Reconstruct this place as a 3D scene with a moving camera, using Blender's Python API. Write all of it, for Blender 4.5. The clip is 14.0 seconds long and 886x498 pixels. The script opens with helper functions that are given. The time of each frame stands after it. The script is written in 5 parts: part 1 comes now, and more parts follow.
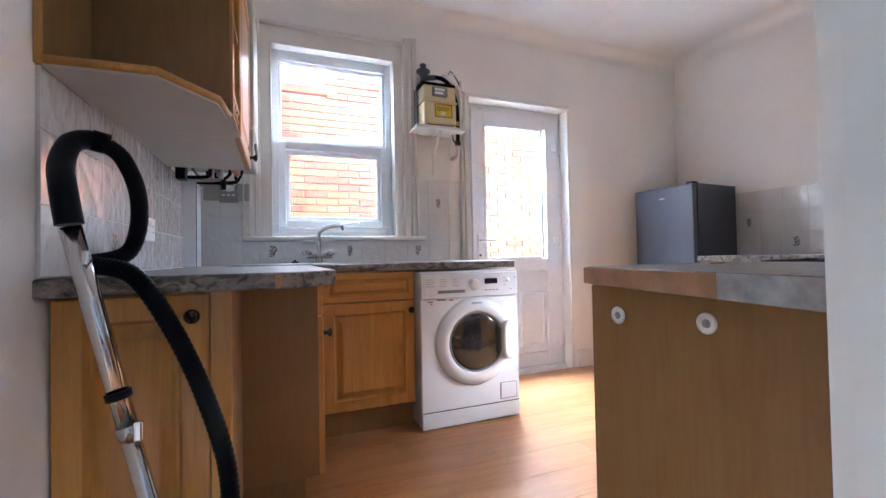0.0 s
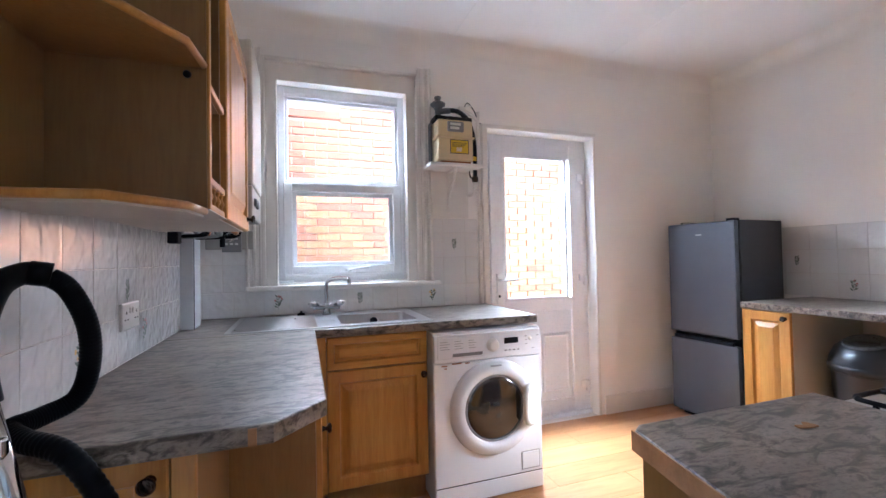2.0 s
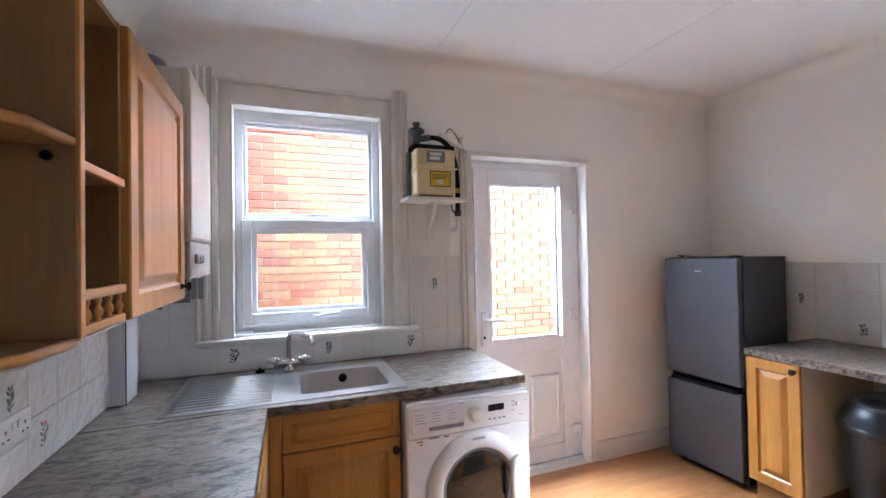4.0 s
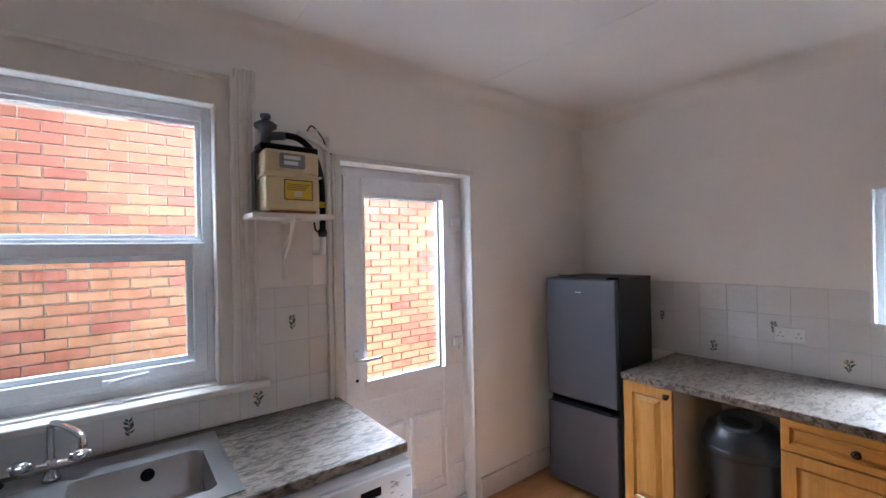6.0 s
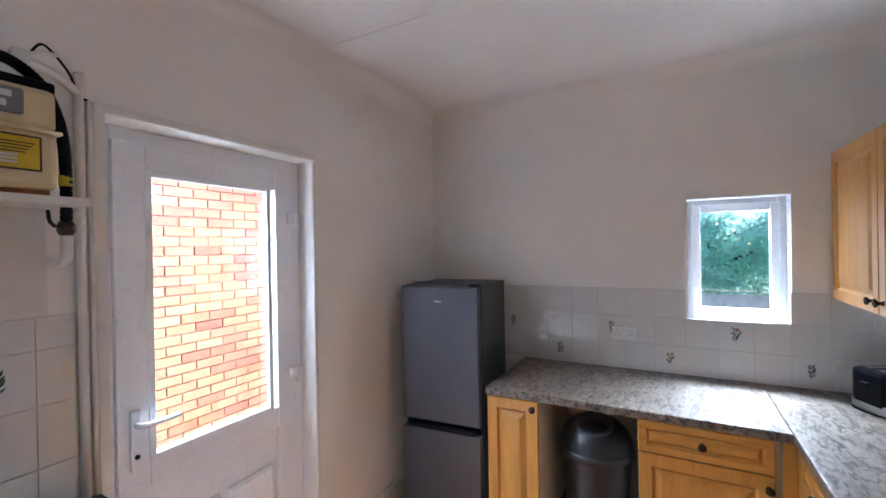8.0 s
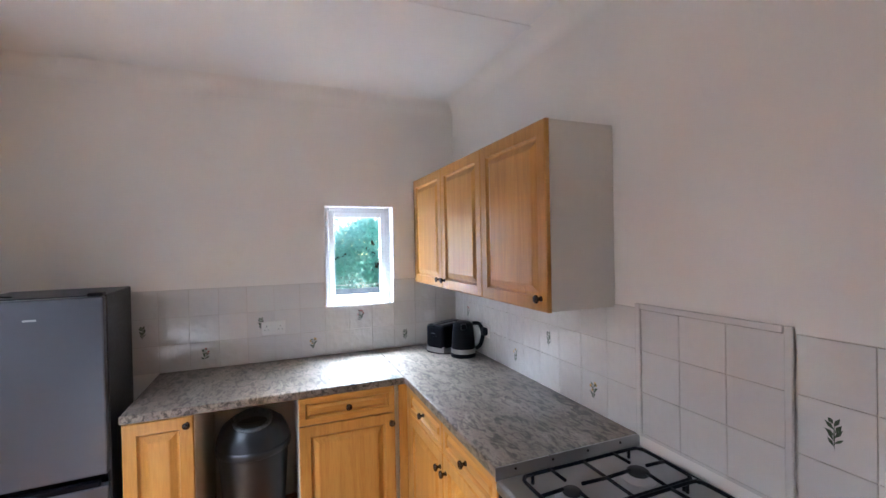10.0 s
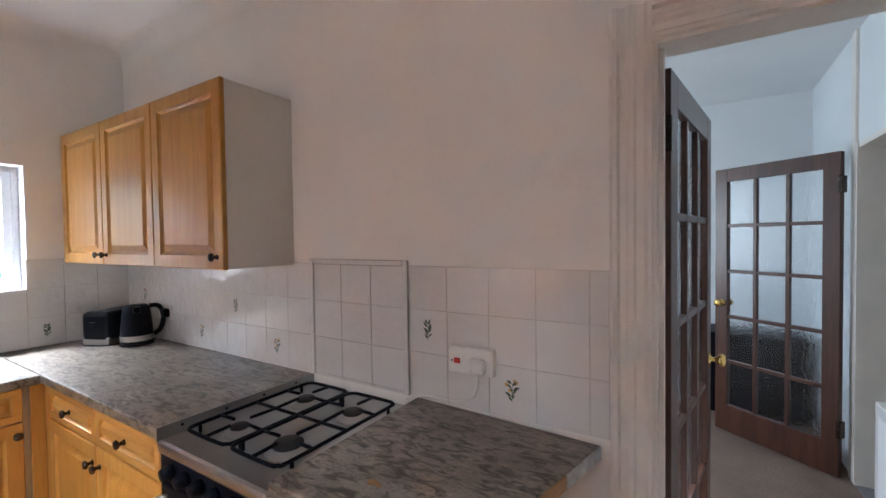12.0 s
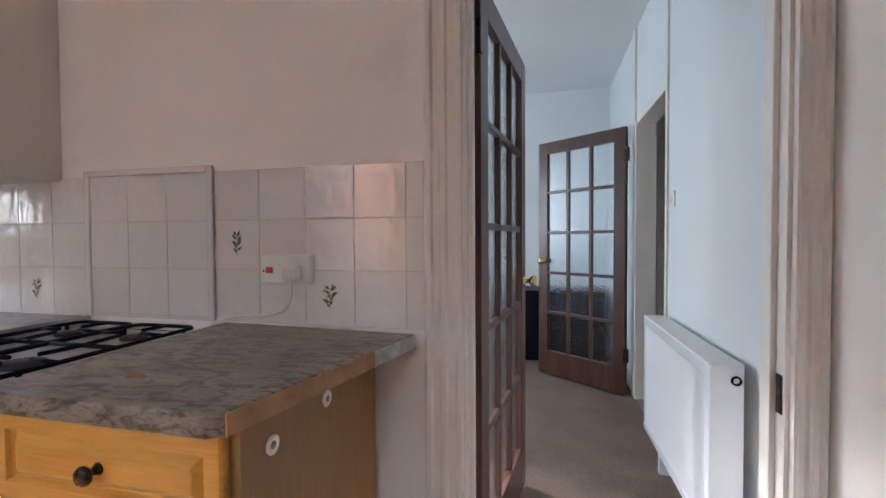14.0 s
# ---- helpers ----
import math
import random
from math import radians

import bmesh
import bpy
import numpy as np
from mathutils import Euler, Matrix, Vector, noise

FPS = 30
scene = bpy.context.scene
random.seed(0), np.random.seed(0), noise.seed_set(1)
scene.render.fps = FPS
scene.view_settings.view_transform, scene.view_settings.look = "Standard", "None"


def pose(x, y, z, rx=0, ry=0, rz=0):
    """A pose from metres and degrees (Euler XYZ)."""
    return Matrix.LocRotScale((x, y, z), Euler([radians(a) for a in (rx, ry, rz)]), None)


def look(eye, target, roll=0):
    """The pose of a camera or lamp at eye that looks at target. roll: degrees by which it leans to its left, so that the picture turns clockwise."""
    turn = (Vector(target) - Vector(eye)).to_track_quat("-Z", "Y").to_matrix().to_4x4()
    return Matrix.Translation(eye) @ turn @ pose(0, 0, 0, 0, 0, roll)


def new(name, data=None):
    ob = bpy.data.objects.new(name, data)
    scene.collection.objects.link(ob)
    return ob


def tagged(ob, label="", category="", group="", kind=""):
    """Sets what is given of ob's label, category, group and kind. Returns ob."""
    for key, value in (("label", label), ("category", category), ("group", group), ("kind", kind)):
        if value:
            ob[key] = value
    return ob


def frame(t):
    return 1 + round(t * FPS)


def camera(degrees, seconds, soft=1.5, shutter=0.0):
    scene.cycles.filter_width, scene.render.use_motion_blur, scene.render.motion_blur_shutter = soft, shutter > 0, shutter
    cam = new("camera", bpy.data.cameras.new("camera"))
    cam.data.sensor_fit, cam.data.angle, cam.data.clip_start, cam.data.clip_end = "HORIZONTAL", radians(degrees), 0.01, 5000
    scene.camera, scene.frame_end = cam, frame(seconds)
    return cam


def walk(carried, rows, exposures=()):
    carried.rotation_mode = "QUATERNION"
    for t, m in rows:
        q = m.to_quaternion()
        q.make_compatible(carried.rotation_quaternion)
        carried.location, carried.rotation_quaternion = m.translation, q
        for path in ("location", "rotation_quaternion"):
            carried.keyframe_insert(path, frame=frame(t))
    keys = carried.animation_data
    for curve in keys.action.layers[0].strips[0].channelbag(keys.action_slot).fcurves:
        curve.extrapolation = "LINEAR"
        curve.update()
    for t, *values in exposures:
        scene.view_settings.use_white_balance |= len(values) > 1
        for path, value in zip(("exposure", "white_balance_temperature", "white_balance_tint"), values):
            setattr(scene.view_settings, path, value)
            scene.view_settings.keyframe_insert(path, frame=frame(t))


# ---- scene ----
cam = camera(93.12, 14.0)
# seconds, place, turn about x, y, z
ROWS = [
    (0.0, -0.001, 0.023, 0.929, 91.06, 1.12, -21.54),
    (0.5, 0.006, 0.054, 0.997, 91.12, 1.18, -20.86),
    (1.0, 0.019, 0.088, 1.065, 91.12, 1.22, -20.24),
    (1.5, 0.047, 0.136, 1.146, 91.18, 1.20, -19.59),
    (2.0, 0.091, 0.190, 1.218, 91.25, 1.11, -18.94),
    (4.5, 0.288, 0.483, 1.556, 90.50, 0.97, -22.04),
    (5.0, 0.357, 0.565, 1.613, 90.28, 1.02, -27.28),
    (5.5, 0.401, 0.666, 1.630, 90.23, 1.03, -32.19),
    (6.0, 0.436, 0.799, 1.650, 90.04, 1.12, -37.51),
    (6.5, 0.540, 0.917, 1.649, 89.97, 1.08, -43.19),
    (7.0, 0.680, 1.026, 1.666, 89.90, 1.03, -46.36),
    (9.5, 0.589, 1.448, 1.663, 89.60, 1.14, -98.82),
    (10.0, 0.527, 1.473, 1.637, 89.42, 1.14, -111.60),
    (10.5, 0.459, 1.470, 1.605, 89.11, 1.12, -122.11),
    (11.0, 0.393, 1.471, 1.563, 88.93, 1.01, -131.95),
    (11.5, 0.348, 1.462, 1.517, 88.88, 0.96, -140.24),
    (12.0, 0.294, 1.447, 1.480, 88.58, 0.79, -148.18),
    (12.5, 0.259, 1.416, 1.423, 88.42, 0.67, -154.62),
    (13.0, 0.226, 1.392, 1.349, 88.47, 0.51, -159.75),
    (13.5, 0.207, 1.368, 1.261, 88.45, 0.35, -164.35),
    (14.0, 0.195, 1.351, 1.163, 88.61, 0.32, -166.81),
]
walk(cam, [(t, pose(x, y, z, rx, ry, rz)) for t, x, y, z, rx, ry, rz in ROWS],
     [(0.0, 1.96, 5200, 11), (2.0, 1.92, 5300, 12), (4.5, 1.56, 5400, 12), (5.5, 1.12, 5450, 12), (7.0, 1.10, 5300, 11), (9.5, 1.64, 5450, 11), (11.0, 1.45, 5650, 12), (12.5, 1.44, 6050, 14), (14.0, 1.44, 6050, 14)])

# ---- light ----
world = bpy.data.worlds.new("sky")
scene.world = world
world.use_nodes = True
wn = world.node_tree
sky = wn.nodes.new("ShaderNodeTexSky")
sky.sky_type, sky.sun_disc = "NISHITA", False
sky.sun_elevation, sky.sun_rotation = radians(22), radians(120)
wn.links.new(sky.outputs[0], wn.nodes["Background"].inputs[0])
wn.nodes["Background"].inputs[1].default_value = 0.125
sun = new("sun", bpy.data.lights.new("sun", "SUN"))
sun.data.energy, sun.data.angle, sun.data.color = 5.0, radians(12), (1, 0.96, 0.91)
sun.matrix_world = look((0, 0, 10), (-8.5, 5.0, 6.0))


def sky_lamp(name, eye, target, sx, sy, watts, color):
    """The sky's light at an opening."""
    d = bpy.data.lights.new(name, "AREA")
    d.shape, d.size, d.size_y, d.energy, d.color = "RECTANGLE", sx, sy, watts, color
    ob = new(name, d)
    ob.matrix_world = look(eye, target)


DAY = (0.86, 0.94, 1.0)
sky_lamp("window_sky", (0.37, 3.35, 2.62), (0.6, 1.6, 1.0), 1.0, 0.5, 36, DAY)
sky_lamp("door_sky", (1.80, 3.40, 2.42), (1.9, 1.0, 1.25), 0.8, 0.6, 108, DAY)
sky_lamp("garden_sky", (4.05, 0.92, 2.35), (2.2, 1.1, 0.9), 0.6, 0.5, 165, DAY)
sky_lamp("living_room_sky", (3.43, -1.6, 1.5), (0, -1.5, 1.2), 1.6, 1.3, 18, (0.80, 0.92, 1.0))

# ---- materials ----


def nodes(name):
    m = bpy.data.materials.new(name)
    m.use_nodes = True
    return m, m.node_tree, m.node_tree.nodes["Principled BSDF"]


def ramp(t, fac, stops):
    r = t.nodes.new("ShaderNodeValToRGB")
    t.links.new(fac, r.inputs[0])
    while len(r.color_ramp.elements) < len(stops):
        r.color_ramp.elements.new(0.5)
    for e, (p, c) in zip(r.color_ramp.elements, stops):
        e.position, e.color = p, (*c, 1)
    return r.outputs[0]


def coords(t, scale=(1, 1, 1), rot=(0, 0, 0), kind="Object", shift=True):
    c = t.nodes.new("ShaderNodeTexCoord")
    m = t.nodes.new("ShaderNodeMapping")
    m.inputs["Scale"].default_value, m.inputs["Rotation"].default_value = scale, [radians(a) for a in rot]
    t.links.new(c.outputs[kind], m.inputs[0])
    if shift:
        i = t.nodes.new("ShaderNodeObjectInfo")
        mul = t.nodes.new("ShaderNodeMath")
        mul.operation = "MULTIPLY"
        mul.inputs[1].default_value = 37.0
        t.links.new(i.outputs["Random"], mul.inputs[0])
        t.links.new(mul.outputs[0], m.inputs["Location"])
    return m.outputs[0]


def noise_of(t, vec, scale, detail=4, rough=0.55, warp=0.0):
    n = t.nodes.new("ShaderNodeTexNoise")
    n.inputs["Scale"].default_value, n.inputs["Detail"].default_value = scale, detail
    n.inputs["Roughness"].default_value, n.inputs["Distortion"].default_value = rough, warp
    t.links.new(vec, n.inputs["Vector"])
    return n.outputs[0]


def mixed(t, a, b, fac, mode="MIX"):
    m = t.nodes.new("ShaderNodeMix")
    m.data_type, m.blend_type = "RGBA", mode
    for sock, v in ((m.inputs[0], fac), (m.inputs[6], a), (m.inputs[7], b)):
        if isinstance(v, (int, float)):
            sock.default_value = v
        elif isinstance(v, tuple):
            sock.default_value = (*v, 1)
        else:
            t.links.new(v, sock)
    return m.outputs[2]


def bump(t, b, height, strength, distance):
    n = t.nodes.new("ShaderNodeBump")
    n.inputs["Strength"].default_value, n.inputs["Distance"].default_value = strength, distance
    t.links.new(height, n.inputs["Height"])
    t.links.new(n.outputs[0], b.inputs["Normal"])


def surface(name, base, rough=0.6, metal=0.0, var=0.12, scale=3.0, fine=60.0, relief=0.1, depth=0.002, dirt=None, coat=0.0):
    """Paint, plastic or metal with broad unevenness, grain and fine relief."""
    m, t, b = nodes(name)
    v = coords(t)
    broad, grain = noise_of(t, v, scale, 5), noise_of(t, v, fine, 3)
    dark = tuple(c * (1 - var) for c in base)
    light = tuple(min(1, c * (1 + var * 0.5)) for c in base)
    c = ramp(t, broad, [(0.3, dark), (0.7, light)])
    if dirt:
        spots = ramp(t, noise_of(t, v, scale * 2.3, 8, 0.7), [(0.62, (0, 0, 0)), (0.78, (1, 1, 1))])
        c = mixed(t, c, dirt, spots)
    t.links.new(c, b.inputs["Base Color"])
    r = t.nodes.new("ShaderNodeMapRange")
    r.inputs[3].default_value, r.inputs[4].default_value = max(0.02, rough - 0.08), min(1, rough + 0.1)
    t.links.new(grain, r.inputs[0])
    t.links.new(r.outputs[0], b.inputs["Roughness"])
    b.inputs["Metallic"].default_value = metal
    b.inputs["Coat Weight"].default_value = coat
    if relief:
        bump(t, b, grain, relief, depth)
    return m


def wood(name, dark, mid, light, axis="z", rough=0.35, stretch=14, coat=0.0):
    m, t, b = nodes(name)
    s = {"x": (1, stretch, stretch), "y": (stretch, 1, stretch), "z": (stretch, stretch, 1)}[axis]
    v = coords(t, s)
    n = noise_of(t, v, 2.2, 6, 0.6, 0.6)
    fine = noise_of(t, coords(t, tuple(a * 6 for a in s)), 2.0, 3)
    c = ramp(t, n, [(0.25, dark), (0.5, mid), (0.78, light)])
    c = mixed(t, c, ramp(t, fine, [(0.3, (0.72, 0.66, 0.6)), (0.6, (1, 1, 1))]), 0.38, "MULTIPLY")
    i = t.nodes.new("ShaderNodeObjectInfo")
    c = mixed(t, c, ramp(t, i.outputs["Random"], [(0, (0.86, 0.84, 0.82)), (1, (1, 1, 1))]), 1.0, "MULTIPLY")
    t.links.new(c, b.inputs["Base Color"])
    b.inputs["Roughness"].default_value = rough
    b.inputs["Coat Weight"].default_value = coat
    b.inputs["Coat Roughness"].default_value = 0.2
    bump(t, b, fine, 0.12, 0.001)
    return m


def stone_laminate():
    """Printed stone: warm grey ground, broad clouds, short dark dashes and pale flecks."""
    m, t, b = nodes("worktop_laminate")
    turn = (0, 0, -32)
    cloud = noise_of(t, coords(t, (3, 6, 6), turn, shift=False), 1.4, 5, 0.6, 0.5)
    dash = noise_of(t, coords(t, (13, 34, 34), turn, shift=False), 1.2, 6, 0.62, 0.9)
    speck = noise_of(t, coords(t, (60, 110, 110), turn, shift=False), 1.5, 4, 0.65, 0.3)
    c = ramp(t, cloud, [(0.30, (0.135, 0.112, 0.092)), (0.50, (0.195, 0.165, 0.137)), (0.70, (0.265, 0.230, 0.195))])
    c = mixed(t, c, ramp(t, dash, [(0.35, (0.12, 0.11, 0.10)), (0.44, (0.48, 0.45, 0.42)), (0.52, (1.04, 1.03, 1.02)), (0.62, (1.06, 1.05, 1.03)), (0.72, (1.45, 1.42, 1.38))]), 1.0, "MULTIPLY")
    c = mixed(t, c, ramp(t, speck, [(0.34, (0.45, 0.42, 0.40)), (0.46, (0.95, 0.95, 0.95)), (0.64, (1.2, 1.18, 1.15))]), 0.7, "MULTIPLY")
    t.links.new(c, b.inputs["Base Color"])
    r = t.nodes.new("ShaderNodeMapRange")
    r.inputs[3].default_value, r.inputs[4].default_value = 0.26, 0.46
    t.links.new(dash, r.inputs[0])
    t.links.new(r.outputs[0], b.inputs["Roughness"])
    bump(t, b, dash, 0.15, 0.001)
    return m


def wavy_tile(name, base):
    m, t, b = nodes(name)
    v = coords(t, kind="Object")
    n = noise_of(t, v, 24, 1, 0.4, 0.3)
    i = t.nodes.new("ShaderNodeObjectInfo")
    c = ramp(t, i.outputs["Random"], [(0, tuple(c * 0.93 for c in base)), (1, base)])
    t.links.new(c, b.inputs["Base Color"])
    b.inputs["Roughness"].default_value = 0.06
    b.inputs["Specular IOR Level"].default_value = 0.6
    b.inputs["Coat Weight"].default_value, b.inputs["Coat Roughness"].default_value, b.inputs["Coat IOR"].default_value = 1.0, 0.03, 1.7
    bump(t, b, n, 0.65, 0.006)
    t.links.new(b.inputs["Normal"].links[0].from_socket, b.inputs["Coat Normal"])
    return m


def brick_mat():
    m, t, b = nodes("brick_clay")
    v = coords(t)
    i = t.nodes.new("ShaderNodeObjectInfo")
    g = t.nodes.new("ShaderNodeNewGeometry")
    add = t.nodes.new("ShaderNodeMath")
    add.operation = "ADD"
    fr = t.nodes.new("ShaderNodeMath")
    fr.operation = "FRACT"
    t.links.new(i.outputs["Random"], add.inputs[0])
    t.links.new(g.outputs["Random Per Island"], add.inputs[1])
    t.links.new(add.outputs[0], fr.inputs[0])
    c = ramp(t, fr.outputs[0], [(0, (0.34, 0.115, 0.075)), (0.3, (0.41, 0.15, 0.095)), (0.6, (0.44, 0.17, 0.105)), (0.85, (0.46, 0.22, 0.12)), (1, (0.31, 0.10, 0.065))])
    sep = t.nodes.new("ShaderNodeSeparateXYZ")
    t.links.new(g.outputs["Position"], sep.inputs[0])
    up = t.nodes.new("ShaderNodeMapRange")
    up.inputs[1].default_value, up.inputs[2].default_value = 2.9, 1.5
    up.inputs[3].default_value, up.inputs[4].default_value = -0.25, 0.5
    t.links.new(sep.outputs["Z"], up.inputs[0])
    pick = t.nodes.new("ShaderNodeMath")
    pick.operation = "MULTIPLY_ADD"
    pick.inputs[1].default_value = 0.75
    pick.use_clamp = True
    t.links.new(fr.outputs[0], pick.inputs[0])
    t.links.new(up.outputs[0], pick.inputs[2])
    buff = ramp(t, fr.outputs[0], [(0, (0.50, 0.29, 0.13)), (0.5, (0.54, 0.35, 0.18)), (1, (0.46, 0.22, 0.11))])
    c = mixed(t, c, buff, ramp(t, pick.outputs[0], [(0.5, (0, 0, 0)), (1.0, (0.75, 0.75, 0.75))]))
    n = noise_of(t, v, 18, 6, 0.65)
    c = mixed(t, c, ramp(t, n, [(0.3, (0.6, 0.55, 0.5)), (0.6, (1, 1, 1))]), 0.8, "MULTIPLY")
    t.links.new(c, b.inputs["Base Color"])
    b.inputs["Roughness"].default_value = 0.9
    bump(t, b, n, 0.5, 0.006)
    return m


def carpet_mat():
    m, t, b = nodes("carpet_pile")
    v = coords(t, shift=False)
    n, f = noise_of(t, v, 3, 4), noise_of(t, v, 120, 4, 0.7)
    c = ramp(t, n, [(0.3, (0.22, 0.150, 0.112)), (0.7, (0.31, 0.225, 0.172))])
    c = mixed(t, c, ramp(t, f, [(0.35, (0.5, 0.5, 0.5)), (0.6, (1, 1, 1))]), 0.8, "MULTIPLY")
    t.links.new(c, b.inputs["Base Color"])
    b.inputs["Roughness"].default_value = 1.0
    bump(t, b, f, 0.6, 0.006)
    return m


def glass_mat(name, wavy=0.0, rough=0.0, tint=(1, 1, 1)):
    m, t, b = nodes(name)
    b.inputs["Base Color"].default_value = (*tint, 1)
    b.inputs["Transmission Weight"].default_value = 1.0
    b.inputs["Roughness"].default_value = rough
    b.inputs["IOR"].default_value = 1.45
    if wavy:
        bump(t, b, noise_of(t, coords(t), 45, 2), wavy, 0.008)
    return m


PLASTER = surface("painted_plaster", (0.845, 0.81, 0.76), 0.7, var=0.05, scale=1.3, fine=90, relief=0.12, dirt=(0.79, 0.73, 0.675))
PLASTER_COOL = surface("living_room_paint", (0.74, 0.77, 0.78), 0.7, var=0.05, scale=1.2, fine=90, relief=0.12)
CEILING = surface("ceiling_paint", (0.84, 0.82, 0.79), 0.8, var=0.04, scale=1.5, fine=70, relief=0.15)
GLOSS = surface("cream_gloss_paint", (0.76, 0.72, 0.66), 0.35, var=0.07, scale=6, fine=40, relief=0.12, dirt=(0.70, 0.65, 0.58))
UPVC = surface("white_upvc", (0.80, 0.81, 0.83), 0.28, var=0.03, scale=5, relief=0.02)
TILE = wavy_tile("tile_glaze", (0.78, 0.755, 0.72))
GROUT = surface("grout", (0.66, 0.61, 0.55), 0.9, var=0.15, scale=9)
PINE = wood("honey_pine", (0.41, 0.178, 0.030), (0.51, 0.242, 0.044), (0.585, 0.308, 0.068), "z", 0.36, coat=0.25)
PINE_X = wood("honey_pine_across", (0.41, 0.178, 0.030), (0.51, 0.242, 0.044), (0.585, 0.308, 0.068), "x", 0.36, coat=0.25)
PINE_Y = wood("honey_pine_along", (0.41, 0.178, 0.030), (0.51, 0.242, 0.044), (0.585, 0.308, 0.068), "y", 0.36, coat=0.25)
CARCASS = wood("oak_effect_board", (0.25, 0.132, 0.038), (0.28, 0.150, 0.045), (0.305, 0.168, 0.054), "z", 0.5, 9)
EDGEBAND = surface("grey_edge_strip", (0.34, 0.33, 0.32), 0.5, var=0.5, scale=25, fine=90, relief=0.15)
CHIPBOARD = surface("bare_chipboard", (0.36, 0.19, 0.085), 0.8, var=0.35, scale=14, fine=120, relief=0.4)
FLOORWOOD = wood("laminate_floor", (0.40, 0.175, 0.06), (0.50, 0.235, 0.09), (0.58, 0.30, 0.13), "x", 0.33, 9)
WORKTOP = stone_laminate()
BOARD = surface("cabinet_side_white", (0.66, 0.62, 0.55), 0.5, var=0.05, scale=4, relief=0.05)
UNDER = surface("cabinet_underside", (0.50, 0.44, 0.38), 0.5, var=0.08, scale=5, relief=0.05)
STEEL = surface("brushed_steel", (0.44, 0.436, 0.43), 0.30, 1.0, var=0.06, scale=5, fine=14, relief=0.0)
CHROME = surface("chrome", (0.62, 0.62, 0.63), 0.13, 1.0, var=0.05, relief=0.0)
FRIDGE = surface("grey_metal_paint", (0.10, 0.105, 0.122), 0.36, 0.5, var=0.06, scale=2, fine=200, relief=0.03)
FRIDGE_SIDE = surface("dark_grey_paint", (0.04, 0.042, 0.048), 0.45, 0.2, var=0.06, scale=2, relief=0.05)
BLACK = surface("black_plastic", (0.004, 0.005, 0.009), 0.42, var=0.15, scale=8, relief=0.05)
BLACK.node_tree.nodes["Principled BSDF"].inputs["Specular IOR Level"].default_value = 0.09
BINGREY = surface("grey_bin_plastic", (0.018, 0.020, 0.023), 0.32, var=0.15, scale=8, relief=0.05)
IRON = surface("enamelled_iron", (0.014, 0.014, 0.015), 0.5, var=0.2, scale=20, relief=0.15)
WHITEGOODS = surface("white_enamel", (0.78, 0.79, 0.82), 0.22, var=0.03, scale=3, relief=0.02, coat=0.3)
WHITEPLASTIC = surface("white_plastic", (0.76, 0.74, 0.70), 0.35, var=0.04, scale=8, relief=0.03)
GREYPLASTIC = surface("grey_plastic", (0.22, 0.22, 0.23), 0.4, var=0.1, scale=8, relief=0.04)
REGULATOR = surface("dark_grey_cast_metal", (0.10, 0.105, 0.11), 0.4, 0.4, var=0.3, scale=20, relief=0.1)
# Bin grey lightened: the flap's reflected brightness is put into its colour.
FLAP_SHEEN = surface("bin_plastic_with_sheen", (0.10, 0.105, 0.11), 0.28, var=0.15, scale=8, relief=0.05)
BOILER = surface("aged_cream_enamel", (0.60, 0.56, 0.48), 0.3, var=0.05, scale=3, relief=0.03, coat=0.2)
STRIP = surface("grey_beige_plastic", (0.36, 0.34, 0.31), 0.4, var=0.06, scale=8, relief=0.03)
BRONZE = surface("dark_bronze", (0.075, 0.058, 0.048), 0.24, 0.85, var=0.3, scale=30, relief=0.05)
BRASS = surface("brass", (0.78, 0.52, 0.17), 0.2, 1.0, var=0.1, scale=20, relief=0.02)
MAHOGANY = wood("dark_stained_wood", (0.038, 0.013, 0.008), (0.072, 0.025, 0.014), (0.11, 0.042, 0.024), "z", 0.35, 10, coat=0.2)
CREAM = surface("cream_meter_paint", (0.66, 0.53, 0.30), 0.45, var=0.08, scale=9, relief=0.08, dirt=(0.52, 0.38, 0.2))
YELLOW = surface("yellow_label", (0.66, 0.45, 0.01), 0.5, var=0.05, scale=9)
INK = surface("dark_print", (0.04, 0.035, 0.03), 0.6, var=0.1, relief=0.0)
GREYINK = surface("grey_print", (0.38, 0.39, 0.42), 0.6, var=0.1, relief=0.0)
PAPER = surface("white_label", (0.72, 0.72, 0.70), 0.6, var=0.06, relief=0.0)
RED = surface("red_plastic", (0.55, 0.03, 0.02), 0.35, var=0.1)
RUST = surface("rust", (0.32, 0.12, 0.03), 0.9, var=0.4, scale=30, relief=0.3)
LEAF = surface("motif_green", (0.05, 0.085, 0.045), 0.3, var=0.3, scale=60, relief=0.0)
PETAL = surface("motif_yellow", (0.62, 0.38, 0.08), 0.3, var=0.3, scale=60, relief=0.0)
PETAL_RED = surface("motif_red", (0.38, 0.06, 0.05), 0.3, var=0.3, scale=60, relief=0.0)
GREENCLOTH = surface("green_plastic", (0.03, 0.24, 0.14), 0.5, var=0.2, scale=12)
COPPER = surface("copper_pipe", (0.55, 0.25, 0.13), 0.35, 1.0, var=0.2, scale=20)
BRICK = brick_mat()
MORTAR = surface("mortar", (0.50, 0.44, 0.36), 0.95, var=0.15, scale=8, fine=90, relief=0.5)
CARPET = carpet_mat()
GLASS = glass_mat("clear_glass")
RIPPLE = glass_mat("rippled_glass", 0.5, 0.05, (0.93, 0.97, 1.0))
